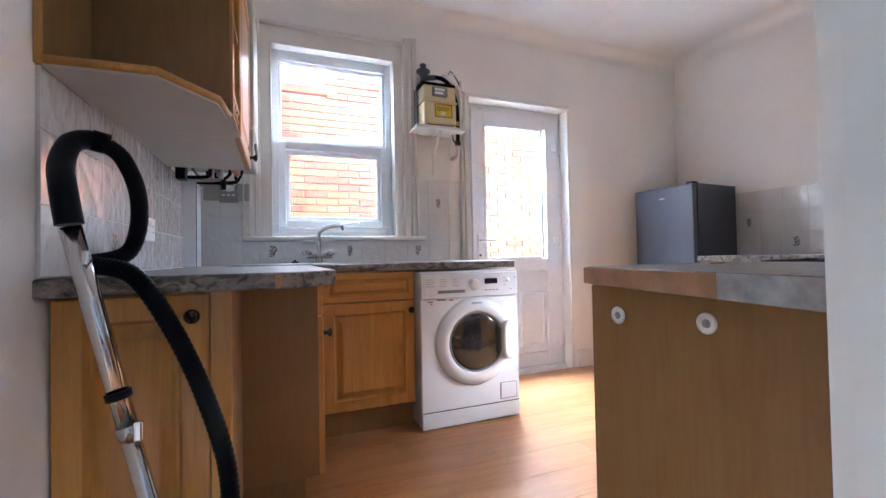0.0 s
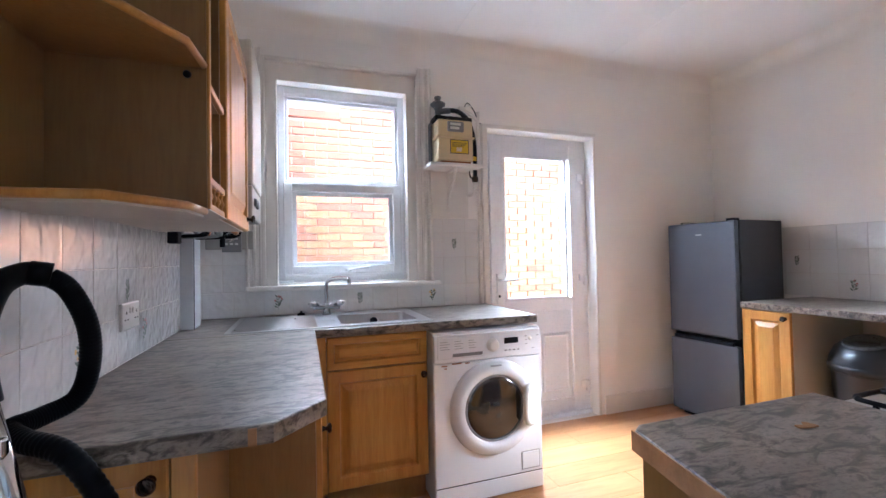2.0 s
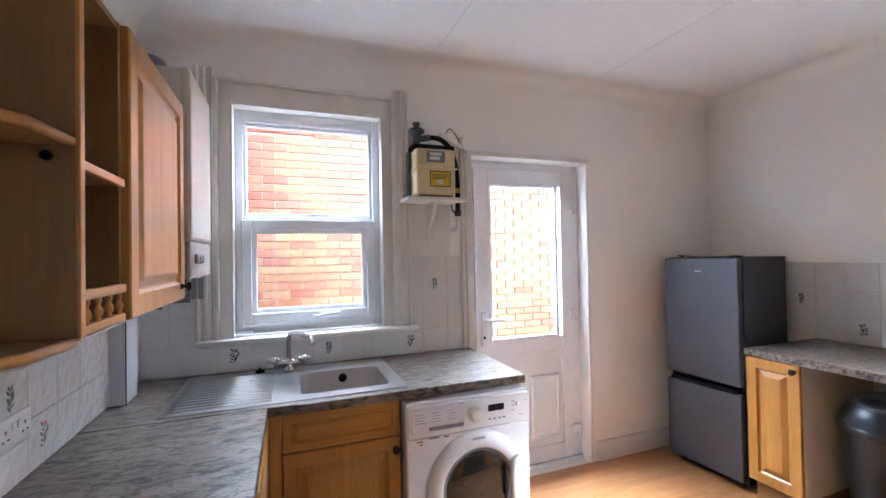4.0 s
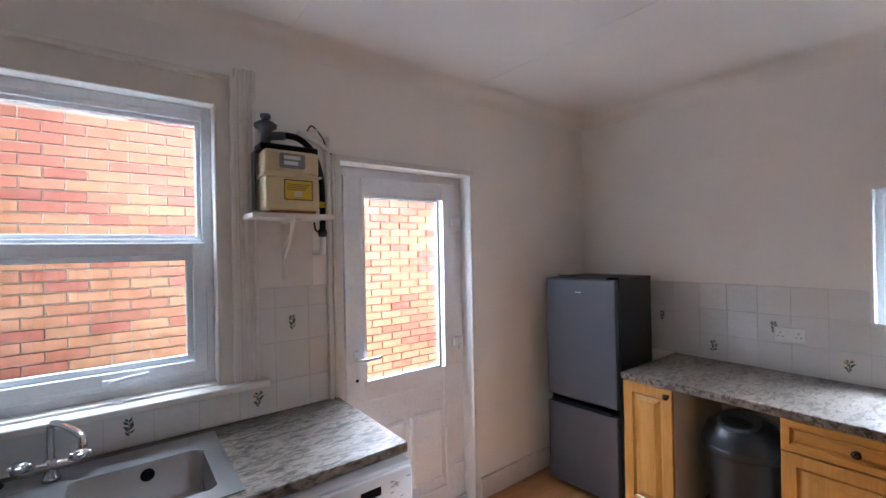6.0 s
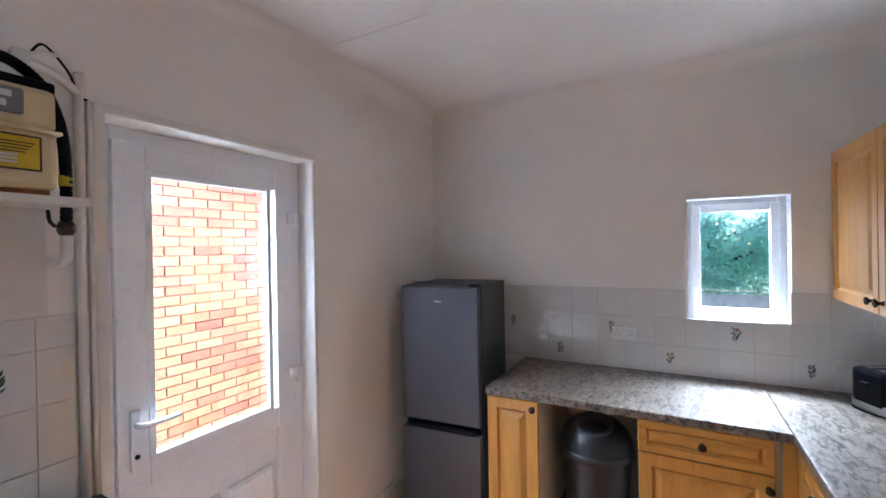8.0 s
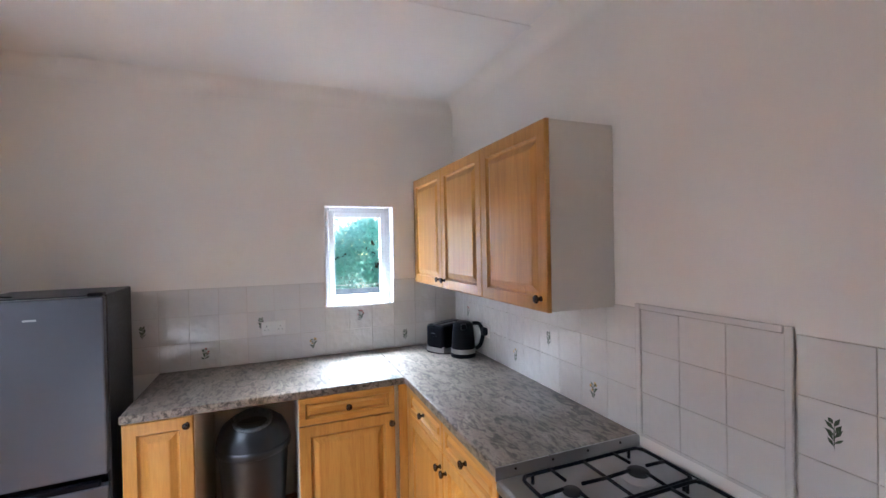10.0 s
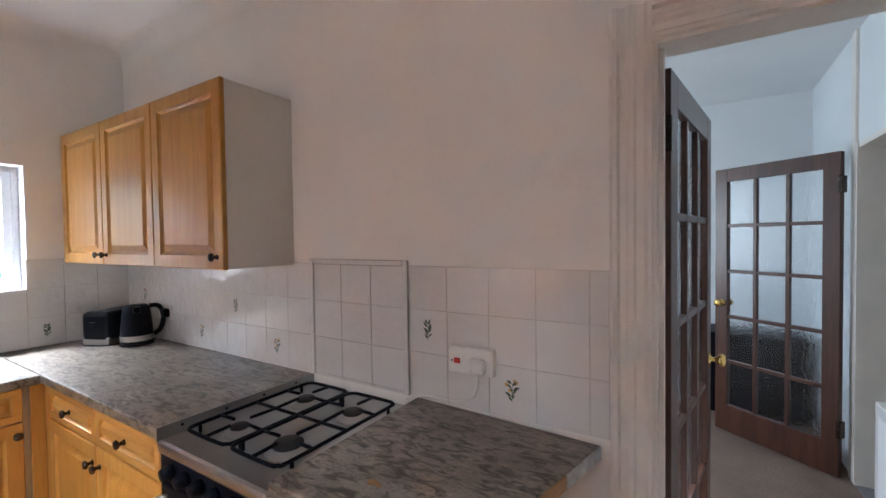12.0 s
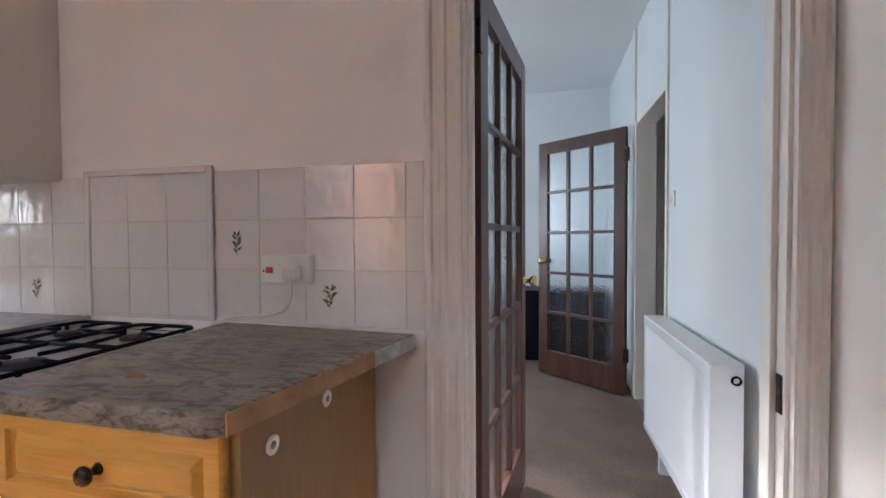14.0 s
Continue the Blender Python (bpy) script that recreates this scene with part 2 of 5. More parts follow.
DRUMGLASS = surface("dark_door_glass", (0.030, 0.026, 0.024), 0.10, var=0.7, scale=16, fine=9, relief=0.25, depth=0.01, coat=1.0)
GRASS = surface("lawn", (0.06, 0.12, 0.035), 0.95, var=0.4, scale=4, fine=60, relief=0.6, depth=0.02)
CONCRETE = surface("path_concrete", (0.32, 0.31, 0.29), 0.9, var=0.2, scale=3, fine=50, relief=0.4)
HEDGE = surface("hedge_leaves", (0.085, 0.155, 0.125), 0.5, var=0.5, scale=3, fine=40, relief=0.0)
ht = HEDGE.node_tree
tl, ad = ht.nodes.new("ShaderNodeBsdfTranslucent"), ht.nodes.new("ShaderNodeAddShader")
tl.inputs[0].default_value = (0.36, 0.56, 0.52, 1)
ht.links.new(ht.nodes["Principled BSDF"].outputs[0], ad.inputs[0])
ht.links.new(tl.outputs[0], ad.inputs[1])
ht.links.new(ad.outputs[0], ht.nodes["Material Output"].inputs[0])
PALEBOARD = surface("pale_grey_board", (0.42, 0.47, 0.52), 0.8, var=0.2, scale=6, relief=0.3)
BARK = surface("bark", (0.12, 0.085, 0.06), 0.9, var=0.4, scale=20, relief=0.6)

# ---- building helpers ----


def box(bm, x0, y0, z0, x1, y1, z1, bevel=0.0, m=None):
    r = bmesh.ops.create_cube(bm, size=1)
    vs = r["verts"]
    mat = Matrix.Translation(((x0 + x1) / 2, (y0 + y1) / 2, (z0 + z1) / 2)) @ Matrix.Diagonal((abs(x1 - x0), abs(y1 - y0), abs(z1 - z0), 1))
    bmesh.ops.transform(bm, matrix=(m or Matrix()) @ mat, verts=vs)
    if bevel:
        es = list({e for v in vs for e in v.link_edges})
        bmesh.ops.bevel(bm, geom=es, offset=bevel, segments=2, affect="EDGES", profile=0.5)
    return bm


def boxed(*a, **k):
    return box(bmesh.new(), *a, **k)


def prism(pts, z0, z1, bevel=0.0):
    bm = bmesh.new()
    vs = [bm.verts.new((x, y, z0)) for x, y in pts]
    f = bm.faces.new(vs)
    r = bmesh.ops.extrude_face_region(bm, geom=[f])
    bmesh.ops.translate(bm, vec=(0, 0, z1 - z0), verts=[v for v in r["geom"] if isinstance(v, bmesh.types.BMVert)])
    bmesh.ops.recalc_face_normals(bm, faces=bm.faces[:])
    if bevel:
        es = [e for e in bm.edges if abs(e.verts[0].co.z - e.verts[1].co.z) < 1e-6]
        bmesh.ops.bevel(bm, geom=es, offset=bevel, segments=3, affect="EDGES", profile=0.5)
    return bm


def sweep(pts, r, bm=None, sides=10, smooth=6, close=False):
    """A round bar along a smooth line; r may be a number or a function of 0..1."""
    bm = bm or bmesh.new()
    p = [Vector(a) for a in pts]
    line = []
    if smooth > 1 and len(p) > 2:
        n = len(p)
        for i in range(n if close else n - 1):
            a, b, c, d = (p[(i - 1) % n], p[i], p[(i + 1) % n], p[(i + 2) % n]) if close else (p[max(i - 1, 0)], p[i], p[i + 1], p[min(i + 2, n - 1)])
            for k in range(smooth):
                u = k / smooth
                line.append(0.5 * (2 * b + (c - a) * u + (2 * a - 5 * b + 4 * c - d) * u * u + (3 * b - a - 3 * c + d) * u ** 3))
        if not close:
            line.append(p[-1])
    else:
        line = p
    up, rings, n = Vector((0.31, 0.17, 0.93)), [], len(line)
    for i, q in enumerate(line):
        a, b = (line[i - 1], line[(i + 1) % n]) if close else (line[max(i - 1, 0)], line[min(i + 1, n - 1)])
        d = (b - a).normalized()
        s = d.cross(up)
        if s.length < 0.05:
            s = d.cross(Vector((1, 0, 0)))
        s.normalize()
        w = s.cross(d)
        up = w
        rad = r(i / max(n - 1, 1)) if callable(r) else r
        rings.append([bm.verts.new(q + rad * (math.cos(2 * math.pi * k / sides) * s + math.sin(2 * math.pi * k / sides) * w)) for k in range(sides)])
    for i in range(n if close else n - 1):
        a, b = rings[i], rings[(i + 1) % n]
        for k in range(sides):
            f = bm.faces.new((a[k], a[(k + 1) % sides], b[(k + 1) % sides], b[k]))
            f.smooth = True
    if not close:
        bm.faces.new(rings[0][::-1])
        bm.faces.new(rings[-1])
    return bm


def lathe(profile, m=None, sides=24, bm=None):
    """A turned shape: (radius, height) rows about local z."""
    bm, m = bm or bmesh.new(), m or Matrix()
    rings = []
    for r, z in profile:
        if r < 1e-5:
            rings.append([bm.verts.new(m @ Vector((0, 0, z)))])
        else:
            rings.append([bm.verts.new(m @ Vector((r * math.cos(2 * math.pi * k / sides), r * math.sin(2 * math.pi * k / sides), z))) for k in range(sides)])
    for a, b in zip(rings, rings[1:]):
        for k in range(sides):
            j = (k + 1) % sides
            if len(a) == 1 and len(b) == 1:
                continue
            q = (a[0], b[j], b[k]) if len(a) == 1 else (a[k], a[j], b[0]) if len(b) == 1 else (a[k], a[j], b[j], b[k])
            f = bm.faces.new(q)
            f.smooth = True
    bmesh.ops.recalc_face_normals(bm, faces=bm.faces[:])
    return bm


def panel(w, h, rings, m):
    """A moulded rectangular front: rows of (inset, depth towards the viewer) from back edge to middle; local x across, z up, facing -y."""
    bm = bmesh.new()
    loops = []
    for ins, d in rings:
        loops.append([bm.verts.new(m @ Vector(p)) for p in ((ins, -d, ins), (w - ins, -d, ins), (w - ins, -d, h - ins), (ins, -d, h - ins))])
    for a, b in zip(loops, loops[1:]):
        for k in range(4):
            bm.faces.new((a[k], a[(k + 1) % 4], b[(k + 1) % 4], b[k]))
    bm.faces.new(loops[-1])
    bm.faces.new(loops[0][::-1])
    bmesh.ops.recalc_face_normals(bm, faces=bm.faces[:])
    return bm


def mesh_of(name, bm, material):
    me = bpy.data.meshes.new(name)
    bm.to_mesh(me)
    bm.free()
    me.materials.append(material)
    return me


def thing(name, at, label, category, group="", kind=""):
    ob = new(name)
    ob.location = at
    ob.empty_display_size = 0.1
    bpy.context.view_layer.update()
    return tagged(ob, label, category, group, kind)


def base_of(ob):
    m = ob.matrix_basis.copy()
    while ob.parent:
        m = ob.parent.matrix_basis @ m
        ob = ob.parent
    return m


def part(name, bm, material, parent=None, label=""):
    """One mesh, given in the place's own metres, under a thing or a part."""
    me = mesh_of(name, bm, material)
    ob = new(name, me)
    if parent:
        up = base_of(parent)
        cs = [v.co for v in me.vertices]
        mid = sum(cs, Vector()) / len(cs)
        me.transform(Matrix.Translation(-mid))
        ob.parent = parent
        ob.matrix_basis = up.inverted() @ Matrix.Translation(mid)
    if label:
        ob["label"] = label
    return ob


def solid(name, bm, material, label, category, kind="", group=""):
    me = mesh_of(name, bm, material)
    cs = [v.co for v in me.vertices]
    lo = Vector((sum(c.x for c in cs) / len(cs), sum(c.y for c in cs) / len(cs), min(c.z for c in cs)))
    me.transform(Matrix.Translation(-lo))
    ob = new(name, me)
    ob.location = lo
    return tagged(ob, label, category, group, kind)


FACE = {"-y": 0, "+x": 90, "+y": 180, "-x": -90}


def facing(x, y, z, way):
    return pose(x, y, z, 0, 0, FACE[way])


DOOR_RINGS = [(0, 0), (0, 0.016), (0.004, 0.020), (0.055, 0.020), (0.059, 0.012), (0.064, 0.007), (0.070, 0.007), (0.096, 0.019), (0.101, 0.020)]
DRAWER_RINGS = [(0, 0), (0, 0.016), (0.004, 0.020), (0.032, 0.020), (0.035, 0.012), (0.039, 0.007), (0.043, 0.007), (0.056, 0.019), (0.060, 0.020)]


def knob(m, parent, u, v, d=0.02, style=BRONZE):
    a = m @ pose(u, -d, v, 90, 0, 0)
    part("knob", lathe([(0, 0), (0.011, 0), (0.009, 0.004), (0.006, 0.010), (0.008, 0.016), (0.016, 0.021), (0.017, 0.025), (0.014, 0.030), (0.006, 0.032), (0, 0.032)], a, 16), style, parent, "round dark bronze knob")


def front(parent, m, u, v, w, h, at=None, name="door", drawer=False, across=None):
    f = part(name, panel(w, h, DRAWER_RINGS if drawer else DOOR_RINGS, m @ pose(u, 0, v)), across or PINE, parent, "moulded honey pine " + name)
    if at:
        knob(m, f, *at)
    return f


# ---- the kitchen's shell ----
XL, XR, YC, YW, TOP = -0.45, 3.495, 0.20, 2.86, 2.70
YB, YOUT, XOUT = 0.09, 3.12, 3.73


def wall(name, label, boxes, material):
    bm = bmesh.new()
    for b in boxes:
        box(bm, *b)
    return solid(name, bm, material, label, "wall", "structure")


WX0, WX1, WZ0, WZ1 = -0.025, 0.765, 1.085, 2.30
DX0, DX1, DZ1 = 1.345, 2.24, 2.12
wall("wall_north", "cream painted plaster wall with window and door", [
    (XL - 0.2, YW, -0.05, WX0, YOUT, TOP), (WX0, YW, -0.05, WX1, YOUT, WZ0), (WX0, YW, WZ1, WX1, YOUT, TOP), (WX1, YW, -0.05, DX0, YOUT, TOP),
    (DX0, YW, DZ1, DX1, YOUT, TOP), (DX1, YW, -0.05, XOUT, YOUT, TOP), (DX0, YW, -0.05, DX1, YOUT, -0.005)], PLASTER)
SY0, SY1, SZ0, SZ1 = 0.682, 1.168, 1.208, 1.922
wall("wall_east", "cream painted plaster wall with a small deep window", [
    (XR, YB, -0.05, XOUT, SY0, TOP), (XR, SY0, -0.05, XOUT, SY1, SZ0), (XR, SY0, SZ1, XOUT, SY1, TOP), (XR, SY1, -0.05, XOUT, YW, TOP)], PLASTER)
KX0, KX1, KZ = -0.39, 0.42, 2.005
wall("wall_south", "cream painted plaster wall with a doorway to the living room", [
    (KX1, YB, -0.05, XR, YC, TOP), (KX0, YB, KZ, KX1, YC, TOP), (XL - 0.2, YB, -0.05, KX0, YC, TOP)], PLASTER)
wall("wall_west", "cream painted plaster wall, bare beside the tiles", [(XL - 0.2, YC, -0.05, XL, YW, TOP)], PLASTER)
bm = boxed(XL - 0.2, YB, TOP, XOUT, YOUT, TOP + 0.12)
for x in (-0.1, 1.1, 2.3):
    box(bm, x - 0.02, YC, TOP - 0.0025, x + 0.02, YW, TOP + 0.01, 0.001)
solid("ceiling", bm, CEILING, "white painted kitchen ceiling with faint board joints", "ceiling", "structure")


# Unseen block over the kitchen, added to keep sun off the window's bricks.
solid("roof", boxed(-5.0, -3.3, TOP + 0.121, XOUT, YOUT, 5.6), MORTAR, "unseen plain block above the kitchen, added to shade the side path", "house", "structure")


def cove(name, a, b, inward):
    """A soft plaster fillet where wall and ceiling meet."""
    bm = bmesh.new()
    a, b, n = Vector(a), Vector(b), Vector(inward)
    rows = []
    for k in range(11):
        u = math.pi / 2 * k / 10
        off = n * (0.001 + 0.10 * (1 - math.sin(u))) + Vector((0, 0, -0.001 - 0.10 * (1 - math.cos(u))))
        rows.append((bm.verts.new(a + off), bm.verts.new(b + off)))
    for p, q in zip(rows, rows[1:]):
        f = bm.faces.new((p[0], p[1], q[1], q[0]))
        f.smooth = True
    bm.faces.ensure_lookup_table()
    bm.normal_update()
    if bm.faces[0].normal.dot(n - Vector((0, 0, 1))) < 0:
        bmesh.ops.reverse_faces(bm, faces=bm.faces[:])
    solid(name, bm, PLASTER, "soft plaster curve along the ceiling's edge", "trim", "structure")


cove("trim_ceiling_north", (XL, YW, TOP), (XR, YW, TOP), (0, -1, 0))
cove("trim_ceiling_east", (XR, YC, TOP), (XR, YW, TOP), (-1, 0, 0))
cove("trim_ceiling_south", (XL, YC, TOP), (XR, YC, TOP), (0, 1, 0))
cove("trim_ceiling_west", (XL, YC, TOP), (XL, YW, TOP), (1, 0, 0))

# skirting
solid("baseboard_north", boxed(DX1 + 0.05, YW - 0.018, 0, XR, YW, 0.14, bevel=0.004), GLOSS, "cream gloss painted skirting board", "skirting", "structure")
solid("baseboard_east", boxed(XR - 0.018, 2.2, 0, XR, YW - 0.02, 0.14, bevel=0.004), GLOSS, "cream gloss painted skirting board", "skirting", "structure")


def moulding(bm, x0, x1, z0, z1, y, upright=True, out=0.028):
    """A ridged architrave strip on a wall that faces -y."""
    w = (x1 - x0) if upright else (z1 - z0)
    prof = [(0, 0), (0, 0.5), (0.10, 1.0), (0.20, 1.0), (0.26, 0.6), (0.40, 0.6), (0.46, 0.8), (0.58, 0.8), (0.64, 0.5), (0.82, 0.45), (0.90, 0.7), (1.0, 0.7), (1.0, 0)]
    rows = []
    for u, d in prof:
        if upright:
            rows.append([bm.verts.new((x0 + u * w, y - d * out, z)) for z in (z0, z1)])
        else:
            rows.append([bm.verts.new((x, y - d * out, z1 - u * w)) for x in (x0, x1)])
    for p, q in zip(rows, rows[1:] + rows[:1]):
        bm.faces.new((p[0], p[1], q[1], q[0]))
    for k in (0, 1):
        bm.faces.new([r[k] for r in rows])
    bmesh.ops.recalc_face_normals(bm, faces=bm.faces[:])


# main window
win = thing("window_1", (0.37, YW, 1.06), "white plastic window with a fixed upper pane and lower sash, in old cream moulded surround", "window", "", "structure")
for x0, x1 in ((WX0 - 0.175, WX0 - 0.086), (WX1 + 0.170, WX1 + 0.081)):
    bm = bmesh.new()
    moulding(bm, x0, x1, 1.075, 2.475, YW, True, 0.045)
    part("architrave", bm, GLOSS, win, "cream gloss ridged architrave")
bm = bmesh.new()
box(bm, WX0 - 0.066, YW - 0.008, 1.075, WX0 + 0.001, YW, WZ1, 0.002)
box(bm, WX1 - 0.001, YW - 0.008, 1.075, WX1 + 0.061, YW, WZ1, 0.002)
box(bm, WX0 - 0.066, YW - 0.0082, WZ1 - 0.001, WX1 + 0.061, YW, 2.412, 0.002)
part("inner_lining", bm, GLOSS, win, "flat cream gloss lining")
for x0, x1, z0, z1, d in ((WX0 - 0.086, WX0 - 0.066, 1.075, 2.434, 0.036), (WX1 + 0.061, WX1 + 0.081, 1.075, 2.434, 0.036), (WX0 - 0.066, WX1 + 0.061, 2.412, 2.434, 0.0355),
                          (WX0 - 0.010, WX0 + 0.002, 1.075, WZ1 + 0.010, 0.016), (WX1 - 0.002, WX1 + 0.010, 1.075, WZ1 + 0.010, 0.016), (WX0 + 0.002, WX1 - 0.002, WZ1 - 0.002, WZ1 + 0.010, 0.0155)):
    part("bead", boxed(x0, YW - d, z0, x1, YW, z1, bevel=0.005), GLOSS, win, "rounded cream gloss bead")
part("window_sill", boxed(-0.195, YW - 0.075, 1.045, 0.965, 2.94, 1.075, bevel=0.008), GLOSS, win, "cream gloss wooden sill")


def rect_frame(x0, x1, z0, z1, w, y0, y1, bevel=0.004, m=None):
    bm = bmesh.new()
    box(bm, x0, y0, z0, x0 + w, y1, z1, bevel, m)
    box(bm, x1 - w, y0, z0, x1, y1, z1, bevel, m)
    box(bm, x0 + w, y0 + 0.0008, z0, x1 - w, y1 - 0.0008, z0 + w, bevel, m)
    box(bm, x0 + w, y0 + 0.0008, z1 - w, x1 - w, y1 - 0.0008, z1, bevel, m)
    return bm


bm = rect_frame(WX0, WX1, 1.075, WZ1, 0.042, 2.925, 3.0)
box(bm, WX0 + 0.042, 2.9262, 1.116, WX1 - 0.042, 2.999, 1.137, 0.002)
box(bm, WX0 + 0.042, 2.9262, WZ1 - 0.062, WX1 - 0.042, 2.999, WZ1 - 0.041, 0.002)
part("window_frame", bm, UPVC, win)
part("transom", boxed(WX0 + 0.042, 2.926, 1.66, WX1 - 0.042, 2.999, 1.718, bevel=0.004), UPVC, win)
part("bead", rect_frame(WX0 + 0.042, WX1 - 0.042, 1.718, WZ1 - 0.062, 0.018, 2.945, 2.99, 0.003), UPVC, win)
sash = part("sash", rect_frame(WX0 + 0.03, WX1 - 0.03, 1.135, 1.70, 0.052, 2.908, 2.97), UPVC, win)
part("bead", rect_frame(WX0 + 0.082, WX1 - 0.082, 1.187, 1.648, 0.024, 2.93, 2.96, 0.003), UPVC, sash)
p1 = part("pane", boxed(WX0 + 0.05, 2.966, 1.725, WX1 - 0.05, 2.972, WZ1 - 0.07), GLASS, win)
p2 = part("pane", boxed(WX0 + 0.095, 2.946, 1.20, WX1 - 0.095, 2.952, 1.64), GLASS, win)
p1.visible_shadow = p2.visible_shadow = False
part("window_handle", sweep([(0.40, 2.905, 1.152), (0.40, 2.885, 1.155), (0.44, 2.880, 1.165), (0.52, 2.880, 1.172)], 0.008, boxed(0.37, 2.892, 1.14, 0.43, 2.91, 1.165, bevel=0.004), 8), UPVC, sash, "white window handle")
part("trickle_block", boxed(-0.03, 2.88, 1.076, 0.06, 2.92, 1.10, bevel=0.004), UPVC, win)

# back door
bd = thing("door_1", (1.8, 2.95, 0), "white plastic half-glazed back door, closed, in a deep reveal", "door", "", "structure")
part("door_frame", rect_frame(DX0, DX1, 0.0, DZ1, 0.055, 2.955, 3.03), UPVC, bd)
LX0, LX1 = 1.402, 2.188
bm = rect_frame(LX0, LX1, 0.03, 2.068, 0.105, 2.94, 3.01)
box(bm, LX0 + 0.105, 2.9408, 0.80, LX1 - 0.105, 3.009, 0.90, 0.004)
part("leaf", bm, UPVC, bd)
part("bead", rect_frame(LX0 + 0.10, LX1 - 0.135, 0.893, 1.972, 0.024, 2.935, 2.955, 0.004), UPVC, bd)
dp = part("pane", boxed(LX0 + 0.105, 2.965, 0.90, LX1 - 0.105, 2.971, 1.965), GLASS, bd, "clear glass")
dp.visible_shadow = False
PR = [(0, 0), (0, 0.012), (0.014, 0.022), (0.024, 0.012), (0.05, 0.010)]
part("lower_panel", boxed(LX0 + 0.105, 2.96, 0.135, LX1 - 0.105, 2.99, 0.80), UPVC, bd)
for x in (LX0 + 0.14, LX0 + 0.415):
    part("raised_panel", panel(0.235, 0.44, PR, pose(x, 2.961, 0.19)), UPVC, bd)
part("door_handle", sweep([(1.455, 2.93, 1.05), (1.455, 2.895, 1.05), (1.50, 2.885, 1.05), (1.585, 2.887, 1.052)], 0.010, boxed(1.437, 2.925, 0.88, 1.473, 2.942, 1.10, bevel=0.006), 8), UPVC, bd, "white lever handle with keyhole")
part("keyhole", lathe([(0, 0), (0.009, 0), (0.009, 0.003), (0, 0.003)], pose(1.455, 2.9245, 0.935, 90), 12), BLACK, bd)
for z in (1.80, 1.02, 0.20):
    bm = boxed(2.145, 2.925, z, 2.195, 2.945, z + 0.055, bevel=0.005)
    box(bm, 2.188, 2.918, z - 0.03, 2.218, 2.948, z + 0.055, 0.007)
    part("hinge", bm, UPVC, bd)
bm = bmesh.new()
box(bm, DX0 - 0.035, YW - 0.022, 0.9, DX0 - 0.002, YW, DZ1 + 0.03, 0.003)
box(bm, DX0 - 0.035, YW - 0.026, DZ1 - 0.001, DX1 + 0.02, YW, DZ1 + 0.03, 0.005)
box(bm, DX1 - 0.001, YW - 0.012, 0.0, DX1 + 0.02, YW, DZ1, 0.004)
solid("trim_back_door", bm, GLOSS, "cream painted trim round the back door", "trim", "structure")
part("threshold", boxed(DX0, 2.93, -0.004, DX1, 3.05, 0.025, bevel=0.004), UPVC, bd)

# small window
sw = thing("window_2", (3.62, 0.925, SZ0), "small white plastic window in a deep white reveal", "window", "", "structure")
RM = pose(0, 0, 0)


def yz_frame(x0, x1, y0, y1, z0, z1, w):
    bm = bmesh.new()
    box(bm, x0, y0, z0, x1, y0 + w, z1, 0.004)
    box(bm, x0, y1 - w, z0, x1, y1, z1, 0.004)
    box(bm, x0 + 0.001, y0 + w, z0, x1 - 0.001, y1 - w, z0 + w, 0.004)
    box(bm, x0 + 0.001, y0 + w, z1 - w, x1 - 0.001, y1 - w, z1, 0.004)
    return bm


part("window_frame", yz_frame(3.60, 3.66, SY0, SY1, SZ0, SZ1, 0.045), UPVC, sw)
part("sash", yz_frame(3.585, 3.64, SY0 + 0.035, SY1 - 0.035, SZ0 + 0.035, SZ1 - 0.035, 0.042), UPVC, sw)
sp = part("pane", boxed(3.615, SY0 + 0.07, SZ0 + 0.07, 3.621, SY1 - 0.07, SZ1 - 0.07), GLASS, sw)
sp.visible_shadow = False
part("window_sill", boxed(XR - 0.004, SY0 + 0.001, SZ0 + 0.001, 3.60, SY1 - 0.001, SZ0 + 0.006), UPVC, sw)
part("reveal_lining", boxed(XR - 0.003, SY1 - 0.006, SZ0 + 0.006, 3.60, SY1 - 0.001, SZ1 - 0.006), UPVC, sw)
part("reveal_lining", boxed(XR - 0.003, SY0 + 0.001, SZ0 + 0.006, 3.60, SY0 + 0.006, SZ1 - 0.006), UPVC, sw)
part("reveal_lining", boxed(XR - 0.003, SY0 + 0.001, SZ1 - 0.006, 3.60, SY1 - 0.001, SZ1 - 0.001), UPVC, sw)

# doorway lining and architraves between kitchen and living room
lin = bmesh.new()
box(lin, KX1 - 0.022, YB - 0.002, 0, KX1 + 0.001, YC + 0.004, KZ)
box(lin, KX0 - 0.001, YB - 0.002, 0, KX0 + 0.022, YC + 0.004, KZ)
box(lin, KX0 + 0.022, YB - 0.001, KZ - 0.022, KX1 - 0.022, YC + 0.003, KZ + 0.001)
box(lin, KX1 - 0.036, YB + 0.04, 0, KX1 - 0.022, YB + 0.075, KZ - 0.022, 0.002)
box(lin, KX0 + 0.022, YB + 0.04, 0, KX0 + 0.036, YB + 0.075, KZ - 0.022, 0.002)
solid("trim_doorway_lining", lin, GLOSS, "cream gloss painted door lining with old chips", "trim", "structure")
R180 = pose(0, 2 * YC + 0.006, 0)


